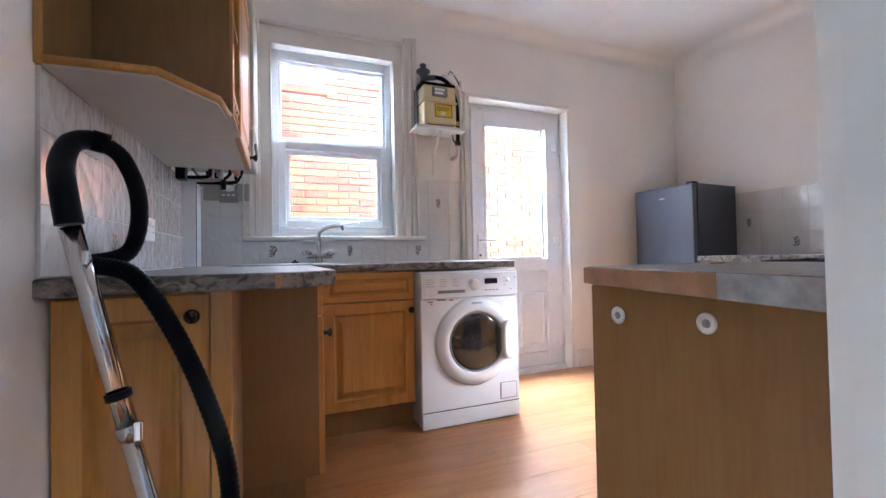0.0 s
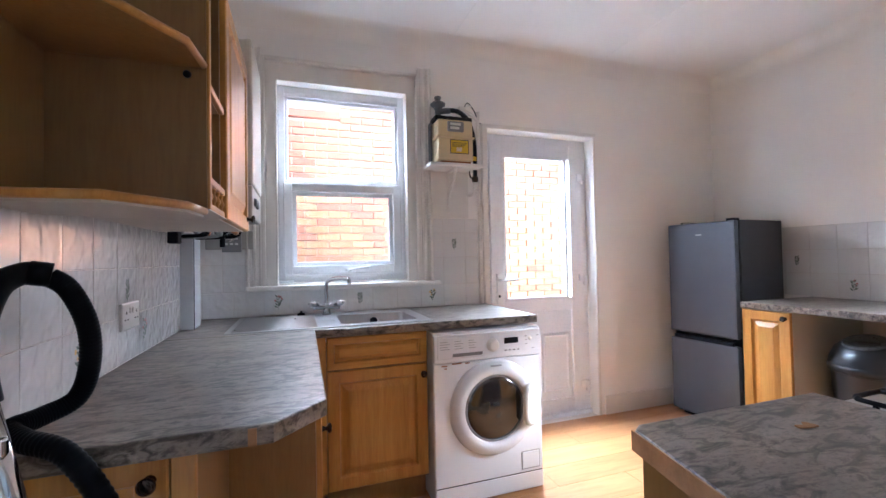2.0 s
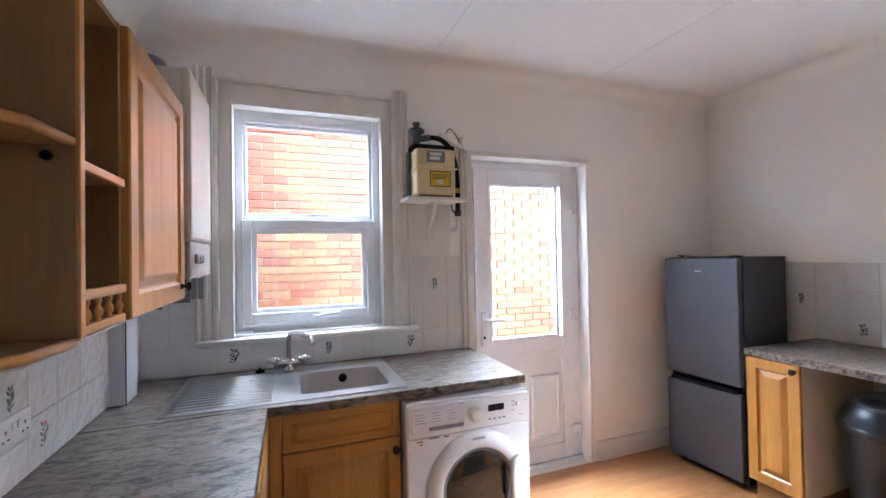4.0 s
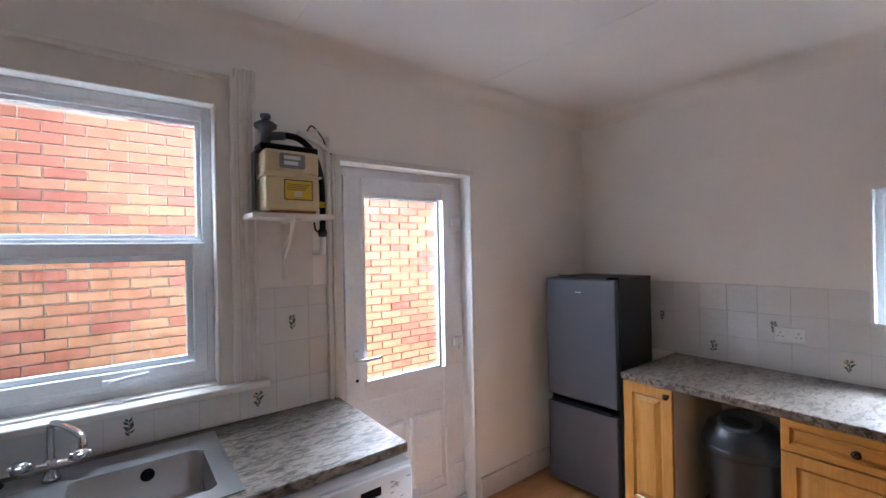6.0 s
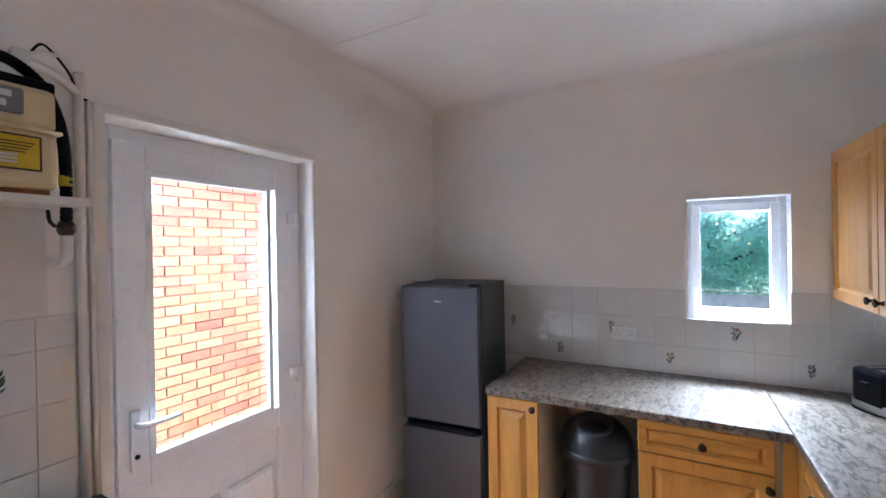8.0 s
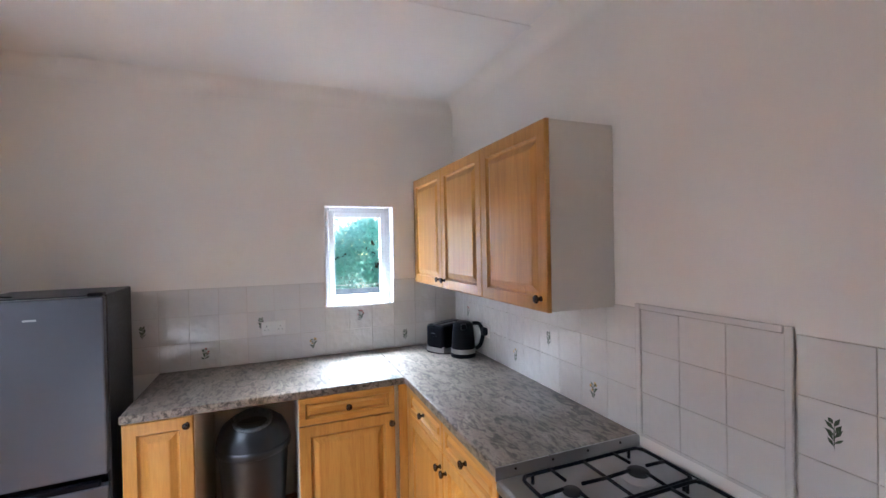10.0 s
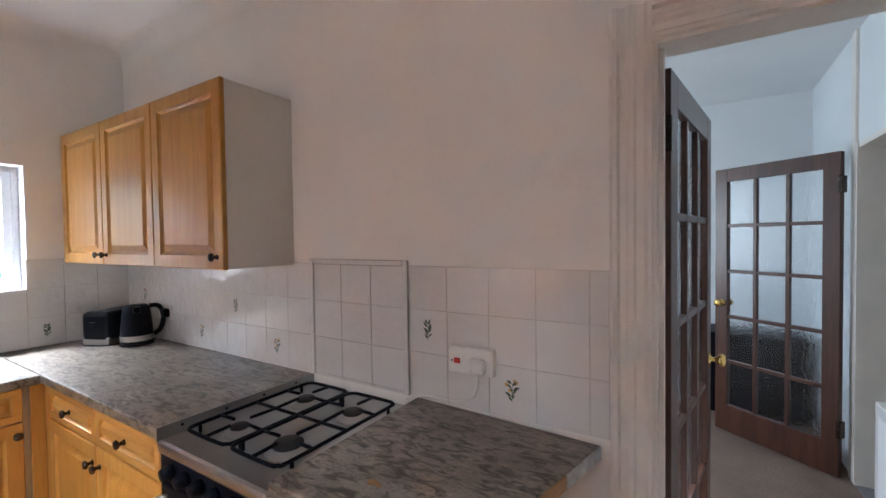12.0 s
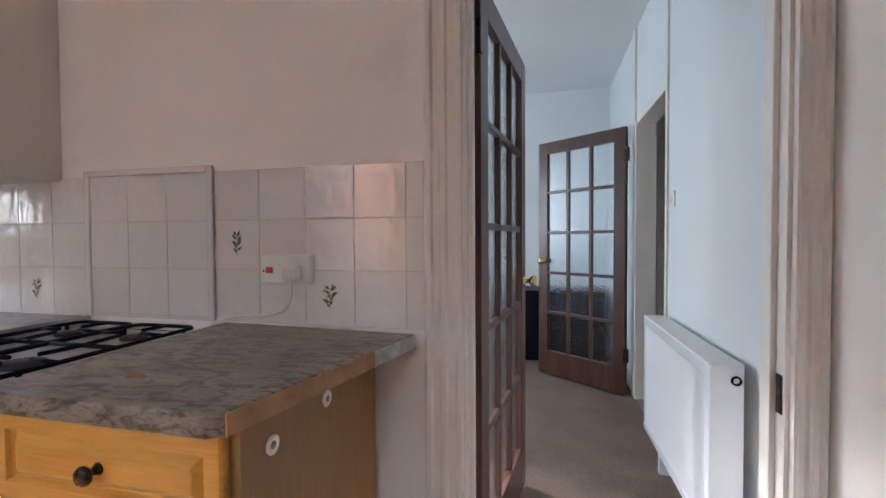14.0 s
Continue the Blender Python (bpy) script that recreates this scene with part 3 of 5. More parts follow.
def south_moulding(name, x0, x1, z0, z1, upright, y=YC + 0.003, flip=True):
    b = bmesh.new()
    moulding(b, x0, x1, z0, z1, 0, upright, 0.03)
    for v in b.verts:
        v.co.y = y - v.co.y
    bmesh.ops.recalc_face_normals(b, faces=b.faces[:])
    solid(name, b, GLOSS, "cream gloss ridged architrave round the doorway", "trim", "structure")


south_moulding("trim_architrave_east", KX1 + 0.095, KX1 - 0.012, 0, KZ + 0.085, True)
south_moulding("trim_architrave_west", XL + 0.001, KX0 + 0.012, 0, KZ + 0.085, True)
south_moulding("trim_architrave_head", KX0 + 0.012, KX1 - 0.012, KZ - 0.012, KZ + 0.085, False)
strike = solid("strike_plate", boxed(KX0 + 0.0215, YB + 0.080, 0.735, KX0 + 0.0245, YB + 0.105, 0.83), BRONZE, "worn metal strike plate on the door lining", "strike plate")

# ---- worktops ----
ZT = 0.90


def worktop(name, pts, label):
    return solid(name, prism(pts, ZT - 0.04, ZT, 0.006), WORKTOP, label, "worktop")


wt = worktop("worktop", [(XL + 0.001, 1.085), (0.04, 1.087), (0.148, 1.20), (0.158, 2.205), (XL + 0.001, 2.205)], "grey stone-effect laminate worktop with a clipped corner, edge band chipped")
part("edge_gap", boxed(-0.006, 1.0835, ZT - 0.038, 0.010, 1.0865, ZT - 0.004), CHIPBOARD, wt, "bare brown gap in the edge")
BX0, BX1, BY0, BY1 = 0.275, 0.682, 2.30, 2.665
bm = bmesh.new()
box(bm, XL + 0.001, 2.207, ZT - 0.04, BX0, YW - 0.001, ZT, 0.004)
box(bm, BX1, 2.195, ZT - 0.04, 1.315, YW - 0.001, ZT, 0.004)
box(bm, BX0 - 0.005, 2.1955, ZT - 0.0398, BX1 + 0.005, BY0, ZT - 0.0003, 0.004)
box(bm, BX0 - 0.005, BY1, ZT - 0.0398, BX1 + 0.005, YW - 0.001, ZT - 0.0003, 0.002)
solid("worktop", bm, WORKTOP, "grey stone-effect laminate worktop with an inset sink, below the window", "worktop")
worktop("worktop", [(2.79, 0.825), (XR - 0.001, 0.825), (XR - 0.001, 2.145), (2.79, 2.145)], "grey stone-effect laminate worktop along the small window's wall")
wt = worktop("worktop", [(1.742, YC + 0.001), (XR - 0.001, YC + 0.001), (XR - 0.001, 0.823), (1.742, 0.823)], "grey stone-effect laminate worktop beside the cooker, corner end")
edge = part("edge_strip", boxed(1.736, YC + 0.004, ZT - 0.042, 1.7415, 0.826, ZT + 0.003, bevel=0.001), STEEL, wt, "metal joint strip on the end by the cooker")
wt = worktop("worktop", [(0.535, YC + 0.04), (1.186, YC + 0.001), (1.186, 0.825), (0.69, 0.825), (0.662, 0.805)], "worn grey stone-effect worktop with a bare chipboard end by the doorway")
pm = pose(0.535, YC + 0.04, 0, 0, 0, math.degrees(math.atan2(0.565, 0.127)))
part("bare_end", boxed(0.20, -0.001, ZT - 0.038, 0.585, 0.0025, ZT - 0.002, m=pm), CHIPBOARD, wt, "bare brown chipboard end")
part("edge_band", boxed(0.005, -0.001, ZT - 0.038, 0.198, 0.0028, ZT - 0.002, m=pm), EDGEBAND, wt, "remaining piece of pale grey edge strip")

# ---- base units ----


def unit(name, x0, y0, x1, y1, way, label, z0=0.13, z1=0.859, recess=0.05, board=None):
    """A carcass of board with a plinth; the front lies on the side 'way'."""
    u = thing(name, ((x0 + x1) / 2, (y0 + y1) / 2, 0), label, "cabinet", "base cabinets")
    part("body", boxed(x0, y0, z0, x1, y1, z1, bevel=0.001), board or CARCASS, u, "off-white board carcass" if board else "oak-effect board carcass")
    px0, px1, py0, py1 = x0 + 0.002, x1 - 0.002, y0 + 0.002, y1 - 0.002
    if way == "-y": py0 += recess
    if way == "+y": py1 -= recess
    if way == "+x": px1 -= recess
    if way == "-x": px0 += recess
    part("plinth", boxed(px0, py0, 0, px1, py1, z0 - 0.001), CARCASS, u, "oak-effect plinth")
    return u


u = unit("base_cabinet", XL + 0.004, 1.16, -0.12, 1.645, "-y", "honey pine end cabinet under the worktop's free end")
m = facing(XL + 0.006, 1.158, 0, "-y")
front(u, m, 0, 0.135, 0.292, 0.72, (0.262, 0.805))
part("post", boxed(-0.150, 1.142, 0.135, -0.105, 1.159, 0.858, bevel=0.003), PINE, u, "plain pine post")
u = unit("base_cabinet", XL + 0.004, 1.655, 0.137, 2.19, "+x", "pine cabinet with an oak-effect side facing the gap")
m = facing(0.138, 1.657, 0, "+x")
front(u, m, 0, 0.135, 0.53, 0.58, (0.02, 0.65))
front(u, m, 0, 0.72, 0.53, 0.138, None, "drawer_front", True, PINE_Y)
u = unit("base_cabinet", 0.205, 2.245, 0.698, 2.84, "-y", "honey pine sink cabinet with a drawer front over a door", z1=0.72)
m = facing(0.205, 2.244, 0, "-y")
front(u, m, 0.003, 0.142, 0.487, 0.553, (0.466, 0.645))
front(u, m, 0.003, 0.702, 0.487, 0.152, None, "drawer_front", True, PINE_X)
part("filler", boxed(0.160, 2.226, 0.135, 0.2045, 2.243, 0.858, bevel=0.002), PINE, u)
u = unit("base_cabinet", 2.815, 1.855, 3.47, 2.14, "-x", "narrow honey pine cabinet beside the fridge", board=BOARD)
front(u, facing(2.814, 2.138, 0, "-x"), 0, 0.135, 0.28, 0.72, (0.255, 0.82))
u = unit("base_cabinet", 2.815, 0.86, 3.47, 1.39, "-x", "honey pine cabinet with a drawer over a door", board=BOARD)
m = facing(2.814, 1.388, 0, "-x")
front(u, m, 0, 0.135, 0.505, 0.575, (0.483, 0.66))
front(u, m, 0, 0.716, 0.505, 0.142, (0.252, 0.071 + 0.716), "drawer_front", True, PINE_Y)
u = unit("base_cabinet", 1.755, 0.215, 2.812, 0.79, "+y", "honey pine double cabinet with two drawers over two doors")
m = facing(2.80, 0.791, 0, "+y")
part("corner_post", boxed(2.798, 0.8095, 0.135, 2.8135, 0.859, 0.858, bevel=0.003), PINE, u, "plain pine corner post")
part("post", boxed(2.762, 0.792, 0.135, 2.812, 0.809, 0.858, bevel=0.003), PINE, u)
for k in (0, 1):
    front(u, m, 0.045 + 0.502 * k, 0.135, 0.496, 0.575, (0.515 + 0.065 * k, 0.64))
    front(u, m, 0.045 + 0.502 * k, 0.716, 0.496, 0.142, (0.293 + 0.502 * k, 0.787), "drawer_front", True, PINE_X)
u = unit("base_cabinet", 0.660, YC + 0.03, 1.175, 0.785, "+y", "oak-effect end cabinet by the doorway with a pine drawer and door")
m = facing(1.165, 0.786, 0, "+y")
for v, h in ((0.70, 0.16), (0.43, 0.265), (0.135, 0.29)):
    front(u, m, 0, v, 0.487, h, (0.245, v + h / 2), "drawer_front", True, PINE_X)
for y, z in ((0.705, 0.80), (0.511, 0.81)):
    part("cap", lathe([(0, 0), (0.017, 0), (0.018, 0.003), (0.013, 0.006), (0.010, 0.003), (0.004, 0.003), (0.003, 0.001), (0, 0.001)], pose(0.660, y, z, 0, -90), 20), WHITEPLASTIC, u, "white round plastic cap")
    part("screw", lathe([(0, 0.0015), (0.0075, 0.0015), (0.007, 0.0045), (0, 0.005)], pose(0.660, y, z, 0, -90), 12), GREYPLASTIC, u, "grey screw head")

# ---- sink and tap ----
sink = thing("sink", (0.26, 2.52, ZT), "stainless steel sink with ribbed drainer set in the worktop", "sink")
bm = bmesh.new()
for x0, y0, x1, y1 in ((-0.225, 2.24, BX0 + 0.01, 2.80), (BX1 - 0.01, 2.24, 0.737, 2.80), (BX0 + 0.01, 2.24, BX1 - 0.01, BY0 + 0.01), (BX0 + 0.01, BY1 - 0.01, BX1 - 0.01, 2.80)):
    box(bm, x0, y0, ZT + 0.0005, x1, y1, ZT + 0.004)
part("rim", bm, STEEL, sink)
bm = bmesh.new()
loops = []
for ins, z, rad in ((0, ZT + 0.0045, 0.06), (0.006, ZT - 0.004, 0.06), (0.018, ZT - 0.13, 0.06), (0.045, ZT - 0.155, 0.05), (0.12, ZT - 0.158, 0.03)):
    lp = []
    for cx, cy, a0 in ((BX1 - ins - rad, BY1 - ins - rad, 0), (BX0 + ins + rad, BY1 - ins - rad, 90), (BX0 + ins + rad, BY0 + ins + rad, 180), (BX1 - ins - rad, BY0 + ins + rad, 270)):
        for k in range(6):
            a = radians(a0 + 18 * k)
            lp.append(bm.verts.new((cx + rad * math.cos(a), cy + rad * math.sin(a), z)))
    loops.append(lp)
for a, b in zip(loops, loops[1:]):
    for k in range(24):
        f = bm.faces.new((a[k], b[k], b[(k + 1) % 24], a[(k + 1) % 24]))
        f.smooth = True
bm.faces.new(loops[-1])
part("bowl", bm, STEEL, sink)
for x0, y0, sx, sy in ((BX0 - 0.004, BY0 - 0.004, 1, 1), (BX1 + 0.004, BY0 - 0.004, -1, 1), (BX0 - 0.004, BY1 + 0.004, 1, -1), (BX1 + 0.004, BY1 + 0.004, -1, -1)):
    bm = bmesh.new()
    vs = [bm.verts.new((x0, y0, ZT + 0.0042))]
    for k in range(7):
        a = radians(15 * k)
        vs.append(bm.verts.new((x0 + sx * (0.066 - 0.062 * math.sin(a)), y0 + sy * (0.066 - 0.062 * math.cos(a)), ZT + 0.0042)))
    bm.faces.new(vs if sx * sy > 0 else vs[::-1])
    part("corner_web", bm, STEEL, sink)
for k in range(13):
    y = 2.285 + 0.036 * k
    part("rib", sweep([(-0.20, y, ZT + 0.002), (0.17, y, ZT + 0.002)], 0.006, None, 8, 1), STEEL, sink)
part("overflow", lathe([(0, 0), (0.022, 0), (0.022, 0.004), (0.015, 0.004), (0.014, 0.001), (0, 0.001)], pose(0.50, BY1 - 0.012, ZT - 0.04, 90), 16), BLACK, sink, "dark overflow hole")
part("waste", lathe([(0, 0), (0.04, 0), (0.04, 0.003), (0.03, 0.002), (0, 0.002)], pose(0.48, 2.48, ZT - 0.158), 20), CHROME, sink)
tap = thing("mixer_tap", (0.24, 2.72, ZT), "chrome mixer tap with a swan spout standing behind the sink", "tap")
TB = ZT + 0.004
part("body", sweep([(0.165, 2.72, TB + 0.045), (0.315, 2.72, TB + 0.045)], 0.017, lathe([(0, 0), (0.026, 0), (0.024, 0.012), (0.016, 0.03), (0.016, 0.07), (0, 0.07)], pose(0.24, 2.72, TB)), 12, 1), CHROME, tap)
part("spout", sweep([(0.24, 2.72, TB + 0.06), (0.24, 2.72, TB + 0.15), (0.245, 2.705, TB + 0.19), (0.28, 2.60, TB + 0.212), (0.33, 2.46, TB + 0.215), (0.338, 2.43, TB + 0.20), (0.338, 2.428, TB + 0.185)], 0.011, None, 12), CHROME, tap)
for x in (0.165, 0.315):
    bm = lathe([(0, 0), (0.022, 0), (0.024, 0.006), (0.024, 0.022), (0.016, 0.030), (0, 0.030)], pose(x, 2.72, TB + 0.05), 16)
    box(bm, x - 0.03, 2.712, TB + 0.062, x + 0.03, 2.728, TB + 0.074, 0.003)
    box(bm, x - 0.008, 2.69, TB + 0.062, x + 0.008, 2.75, TB + 0.074, 0.003)
    part("handle", bm, CHROME, tap)
solid("plug", lathe([(0, 0), (0.022, 0), (0.024, 0.006), (0.018, 0.012), (0.006, 0.014), (0.005, 0.024), (0, 0.025)], pose(0.10, 2.76, ZT + 0.0045), 14), BLACK, "black rubber sink plug lying on the drainer", "plug")

# ---- washing machine ----
wm = thing("washing_machine", (1.0, 2.43, 0), "white front-loading washing machine with rust spots, under the worktop end", "washing machine")
part("body", boxed(0.704, 2.16, 0.012, 1.302, 2.72, 0.85, bevel=0.006), WHITEGOODS, wm)
part("kickboard", boxed(0.706, 2.147, 0.008, 1.300, 2.162, 0.092, bevel=0.003), WHITEGOODS, wm)
part("front_panel", boxed(0.706, 2.150, 0.096, 1.300, 2.162, 0.697, bevel=0.003), WHITEGOODS, wm)
cp = part("control_panel", boxed(0.706, 2.143, 0.702, 1.300, 2.164, 0.838, bevel=0.006), WHITEGOODS, wm)
dr = part("detergent_drawer", panel(0.245, 0.105, [(0, 0), (0, 0.003), (0.003, 0.005), (0.02, 0.005)], pose(0.722, 2.143, 0.722)), WHITEGOODS, wm)
part("drawer_grip", boxed(0.80, 2.134, 0.730, 0.96, 2.139, 0.746, bevel=0.002), GREYPLASTIC, dr, "dark grip slot")
for k in range(3):
    for j in range(4):
        part("print", boxed(0.735 + 0.075 * k, 2.1368, 0.768 + 0.012 * j, 0.785 + 0.07 * k - 0.01 * (j % 2), 2.1378, 0.771 + 0.012 * j), GREYINK, dr)
part("dial", lathe([(0, 0), (0.034, 0), (0.034, 0.008), (0.027, 0.012), (0.026, 0.026), (0.022, 0.029), (0, 0.029)], pose(1.018, 2.143, 0.772, 90), 24), WHITEPLASTIC, cp, "white round programme dial")
part("display", boxed(1.085, 2.1405, 0.772, 1.165, 2.1435, 0.802), BLACK, cp, "black display window")
for k in range(4):
    part("button", boxed(1.085 + 0.024 * k, 2.139, 0.735, 1.099 + 0.024 * k, 2.1435, 0.741, bevel=0.001), GREYPLASTIC, cp)
for x, z in ((1.205, 0.80), (1.205, 0.78), (1.205, 0.76), (1.245, 0.735), (1.275, 0.80)):
    part("print", boxed(x, 2.1415, z, x + 0.014, 2.1428, z + 0.005), GREYINK, cp)
part("button", lathe([(0, 0), (0.010, 0), (0.010, 0.004), (0, 0.004)], pose(1.235, 2.143, 0.79, 90), 14), WHITEPLASTIC, cp)
DC = (1.025, 2.150, 0.455)
ring = part("door", lathe([(0.165, -0.01), (0.168, 0.022), (0.176, 0.030), (0.20, 0.030), (0.232, 0.018), (0.243, 0.0), (0.243, -0.004)], pose(*DC, 90), 48), WHITEGOODS, wm, "round white porthole door")
part("door_glass", lathe([(0.168, 0.006), (0.166, 0.016), (0.14, 0.024), (0.10, 0.030), (0.05, 0.033), (0, 0.034)], pose(*DC, 90), 40), DRUMGLASS, ring, "dark domed glass")
part("gasket", lathe([(0.1675, 0.014), (0.166, 0.020), (0.158, 0.022), (0.156, 0.0195)], pose(*DC, 90), 40), GREYPLASTIC, ring, "grey rubber rim round the glass")
part("door_catch", sweep([(DC[0] + 0.205, 2.122, 0.55), (DC[0] + 0.165, 2.105, 0.535), (DC[0] + 0.155, 2.100, 0.455), (DC[0] + 0.165, 2.105, 0.375), (DC[0] + 0.205, 2.122, 0.36)], 0.017, None, 10), WHITEPLASTIC, ring, "white door grip")
part("door_mark", boxed(0.995, 2.118, 0.667, 1.055, 2.1215, 0.675), GREYINK, ring)
part("flap_gap", boxed(1.174, 2.1488, 0.111, 1.282, 2.151, 0.204), GREYPLASTIC, wm, "dark gap round the filter flap")
part("panel_gap", boxed(0.710, 2.1512, 0.0905, 1.296, 2.158, 0.0975), BLACK, wm, "dark joint above the kickboard")
part("filter_flap", panel(0.10, 0.085, [(0, 0), (0, 0.002), (0.003, 0.004), (0.01, 0.004)], pose(1.178, 2.150, 0.115)), WHITEGOODS, wm)
for x, w, z in ((0.745, 0.03, 0.683), (0.80, 0.05, 0.690), (0.87, 0.025, 0.688), (0.76, 0.012, 0.670)):
    part("rust_streak", boxed(x, 2.1485, z, x + w, 2.1502, z + 0.006, bevel=0.0007), RUST, wm, "brown rust streak")
for x in (0.74, 1.26):
    part("foot", lathe([(0, 0), (0.02, 0), (0.02, 0.012), (0, 0.012)], pose(x, 2.2, 0), 12), BLACK, wm)

# ---- fridge freezer ----
fm = pose(2.802, 2.70, 0, 0, 0, -90 + 4.25)
fr = thing("fridge_freezer", (3.08, 2.46, 0), "slim grey fridge freezer standing in the corner by the back door", "fridge")
W = 0.498
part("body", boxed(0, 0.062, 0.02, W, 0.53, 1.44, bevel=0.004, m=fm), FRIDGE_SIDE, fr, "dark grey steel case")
part("seal", boxed(0.01, 0.045, 0.05, W - 0.01, 0.0625, 1.43, m=fm), BLACK, fr)
d1 = part("upper_door", boxed(0, 0, 0.635, W, 0.046, 1.436, bevel=0.008, m=fm), FRIDGE, fr, "grey brushed door")
d2 = part("lower_door", boxed(0, 0, 0.05, W, 0.046, 0.585, bevel=0.008, m=fm), FRIDGE, fr, "grey brushed freezer door")
part("grip", boxed(0.03, -0.002, 0.583, W - 0.03, 0.03, 0.61, bevel=0.006, m=fm), BLACK, d2, "black recessed grip")
part("badge", boxed(W / 2 - 0.025, -0.0015, 1.345, W / 2 + 0.02, 0.001, 1.353, m=fm), STEEL, d1, "small silver badge")
part("hinge_cover", boxed(W - 0.06, 0.01, 1.436, W - 0.005, 0.07, 1.452, bevel=0.004, m=fm), BLACK, fr)
part("foot", boxed(0.03, 0.08, 0, W - 0.03, 0.50, 0.02, m=fm), BLACK, fr)
part("top_wire", sweep([fm @ Vector(p) for p in ((0.01, 0.2, 1.442), (0.02, 0.12, 1.452), (0.1, 0.1, 1.45), (0.14, 0.15, 1.442))], 0.003, None, 6), BLACK, fr)
solid("green_bag", sweep([fm @ Vector(p) for p in ((-0.022, 0.12, 0.0), (-0.02, 0.1, 0.25), (-0.024, 0.11, 0.6), (-0.02, 0.09, 0.85), (-0.022, 0.1, 1.15))], lambda u: 0.016 + 0.005 * math.sin(23 * u), None, 8), GREENCLOTH, "crumpled green plastic strip stuffed beside the fridge", "bag")

# ---- cooker ----
ck = thing("cooker", (1.465, 0.51, 0), "stainless gas cooker with black pan supports and knobs", "cooker")
CX0, CX1, CY0, CY1, CZ = 1.19, 1.735, 0.212, 0.815, 0.868
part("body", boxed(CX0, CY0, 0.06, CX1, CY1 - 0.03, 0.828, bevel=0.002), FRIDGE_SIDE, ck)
hob = part("hob", boxed(CX0, CY0, 0.829, CX1, CY1 + 0.016, CZ, bevel=0.013), STEEL, ck, "stainless steel hob plate")
part("control_panel", boxed(CX0 + 0.002, CY1 - 0.03, 0.745, CX1 - 0.002, CY1 + 0.004, 0.8285, bevel=0.004), BLACK, ck, "black control panel")
for k in range(6):
    x = CX0 + 0.075 + 0.079 * k
    kn = part("control_knob", lathe([(0, 0), (0.023, 0), (0.024, 0.01), (0.019, 0.02), (0.017, 0.032), (0, 0.033)], pose(x, CY1 + 0.004, 0.788, -90), 18), BLACK, ck, "black control knob")
part("oven_door", boxed(CX0 + 0.004, CY1 - 0.03, 0.14, CX1 - 0.004, CY1 + 0.006, 0.735, bevel=0.006), BLACK, ck, "black glass oven door")
part("oven_handle", sweep([(CX0 + 0.05, CY1 + 0.005, 0.70), (CX0 + 0.06, CY1 + 0.04, 0.70), (CX1 - 0.06, CY1 + 0.04, 0.70), (CX1 - 0.05, CY1 + 0.005, 0.70)], 0.009, None, 8, 3), STEEL, ck)
part("plinth", boxed(CX0 + 0.01, CY0 + 0.02, 0, CX1 - 0.01, CY1 - 0.06, 0.06), BLACK, ck)
part("vent_slot", boxed(1.31, CY0 + 0.016, CZ - 0.001, 1.60, CY0 + 0.024, CZ + 0.001), BLACK, hob)
for x, y, r in ((1.558, 0.40, 0.034), (1.318, 0.40, 0.034), (1.555, 0.665, 0.028), (1.325, 0.66, 0.044)):
    bz = part("burner", lathe([(0, 0), (r + 0.022, 0), (r + 0.018, 0.004), (r + 0.006, 0.006), (r + 0.004, 0.014), (r, 0.016), (0, 0.016)], pose(x, y, CZ), 24), STEEL, ck, "steel burner ring")
    part("burner_cap", lathe([(0, 0), (r, 0), (r + 0.001, 0.006), (r - 0.004, 0.010), (0, 0.011)], pose(x, y, CZ + 0.0165), 24), IRON, bz, "black burner cap")
GZ = CZ + 0.030
for gx0, gx1 in ((1.220, 1.437), (1.449, 1.666)):
    y0, y1, q = 0.285, 0.775, 0.035
    g = part("pan_support", sweep([(gx0, y0 + q, GZ), (gx0, 0.53, GZ), (gx0, y1 - q, GZ), (gx0 + 0.010, y1 - 0.010, GZ), (gx0 + q, y1, GZ), (gx1 - q, y1, GZ), (gx1 - 0.010, y1 - 0.010, GZ), (gx1, y1 - q, GZ), (gx1, 0.53, GZ), (gx1, y0 + q, GZ), (gx1 - 0.010, y0 + 0.010, GZ), (gx1 - q, y0, GZ), (gx0 + q, y0, GZ), (gx0 + 0.010, y0 + 0.010, GZ)], 0.0058, None, 6, 3, True), BLACK, ck, "black iron pan support")
    mx = (gx0 + gx1) / 2
    runs = [((gx0, 0.53, GZ), (gx1, 0.53, GZ))]
    for y in (0.40, 0.66):
        runs += [((gx0, y, GZ), (mx - 0.035, y, GZ + 0.003)), ((mx + 0.035, y, GZ + 0.003), (gx1, y, GZ)), ((mx, y + 0.035, GZ + 0.003), (mx, min(y + 0.125, y1), GZ)), ((mx, y - 0.035, GZ + 0.003), (mx, max(y - 0.125, y0), GZ))]
    runs += [((x, y, GZ), (x, y, CZ)) for x in (gx0, gx1) for y in (0.33, 0.73)]
    for run in runs:
        part("bar", sweep(run, 0.0056, None, 6, 1), BLACK, g)

for k in range(4):
    part("screw", lathe([(0, 0), (0.005, 0), (0.004, 0.002), (0, 0.002)], pose(1.736, 0.30 + 0.15 * k, 0.887, 0, -90), 10), BLACK, edge, "dark screw head")

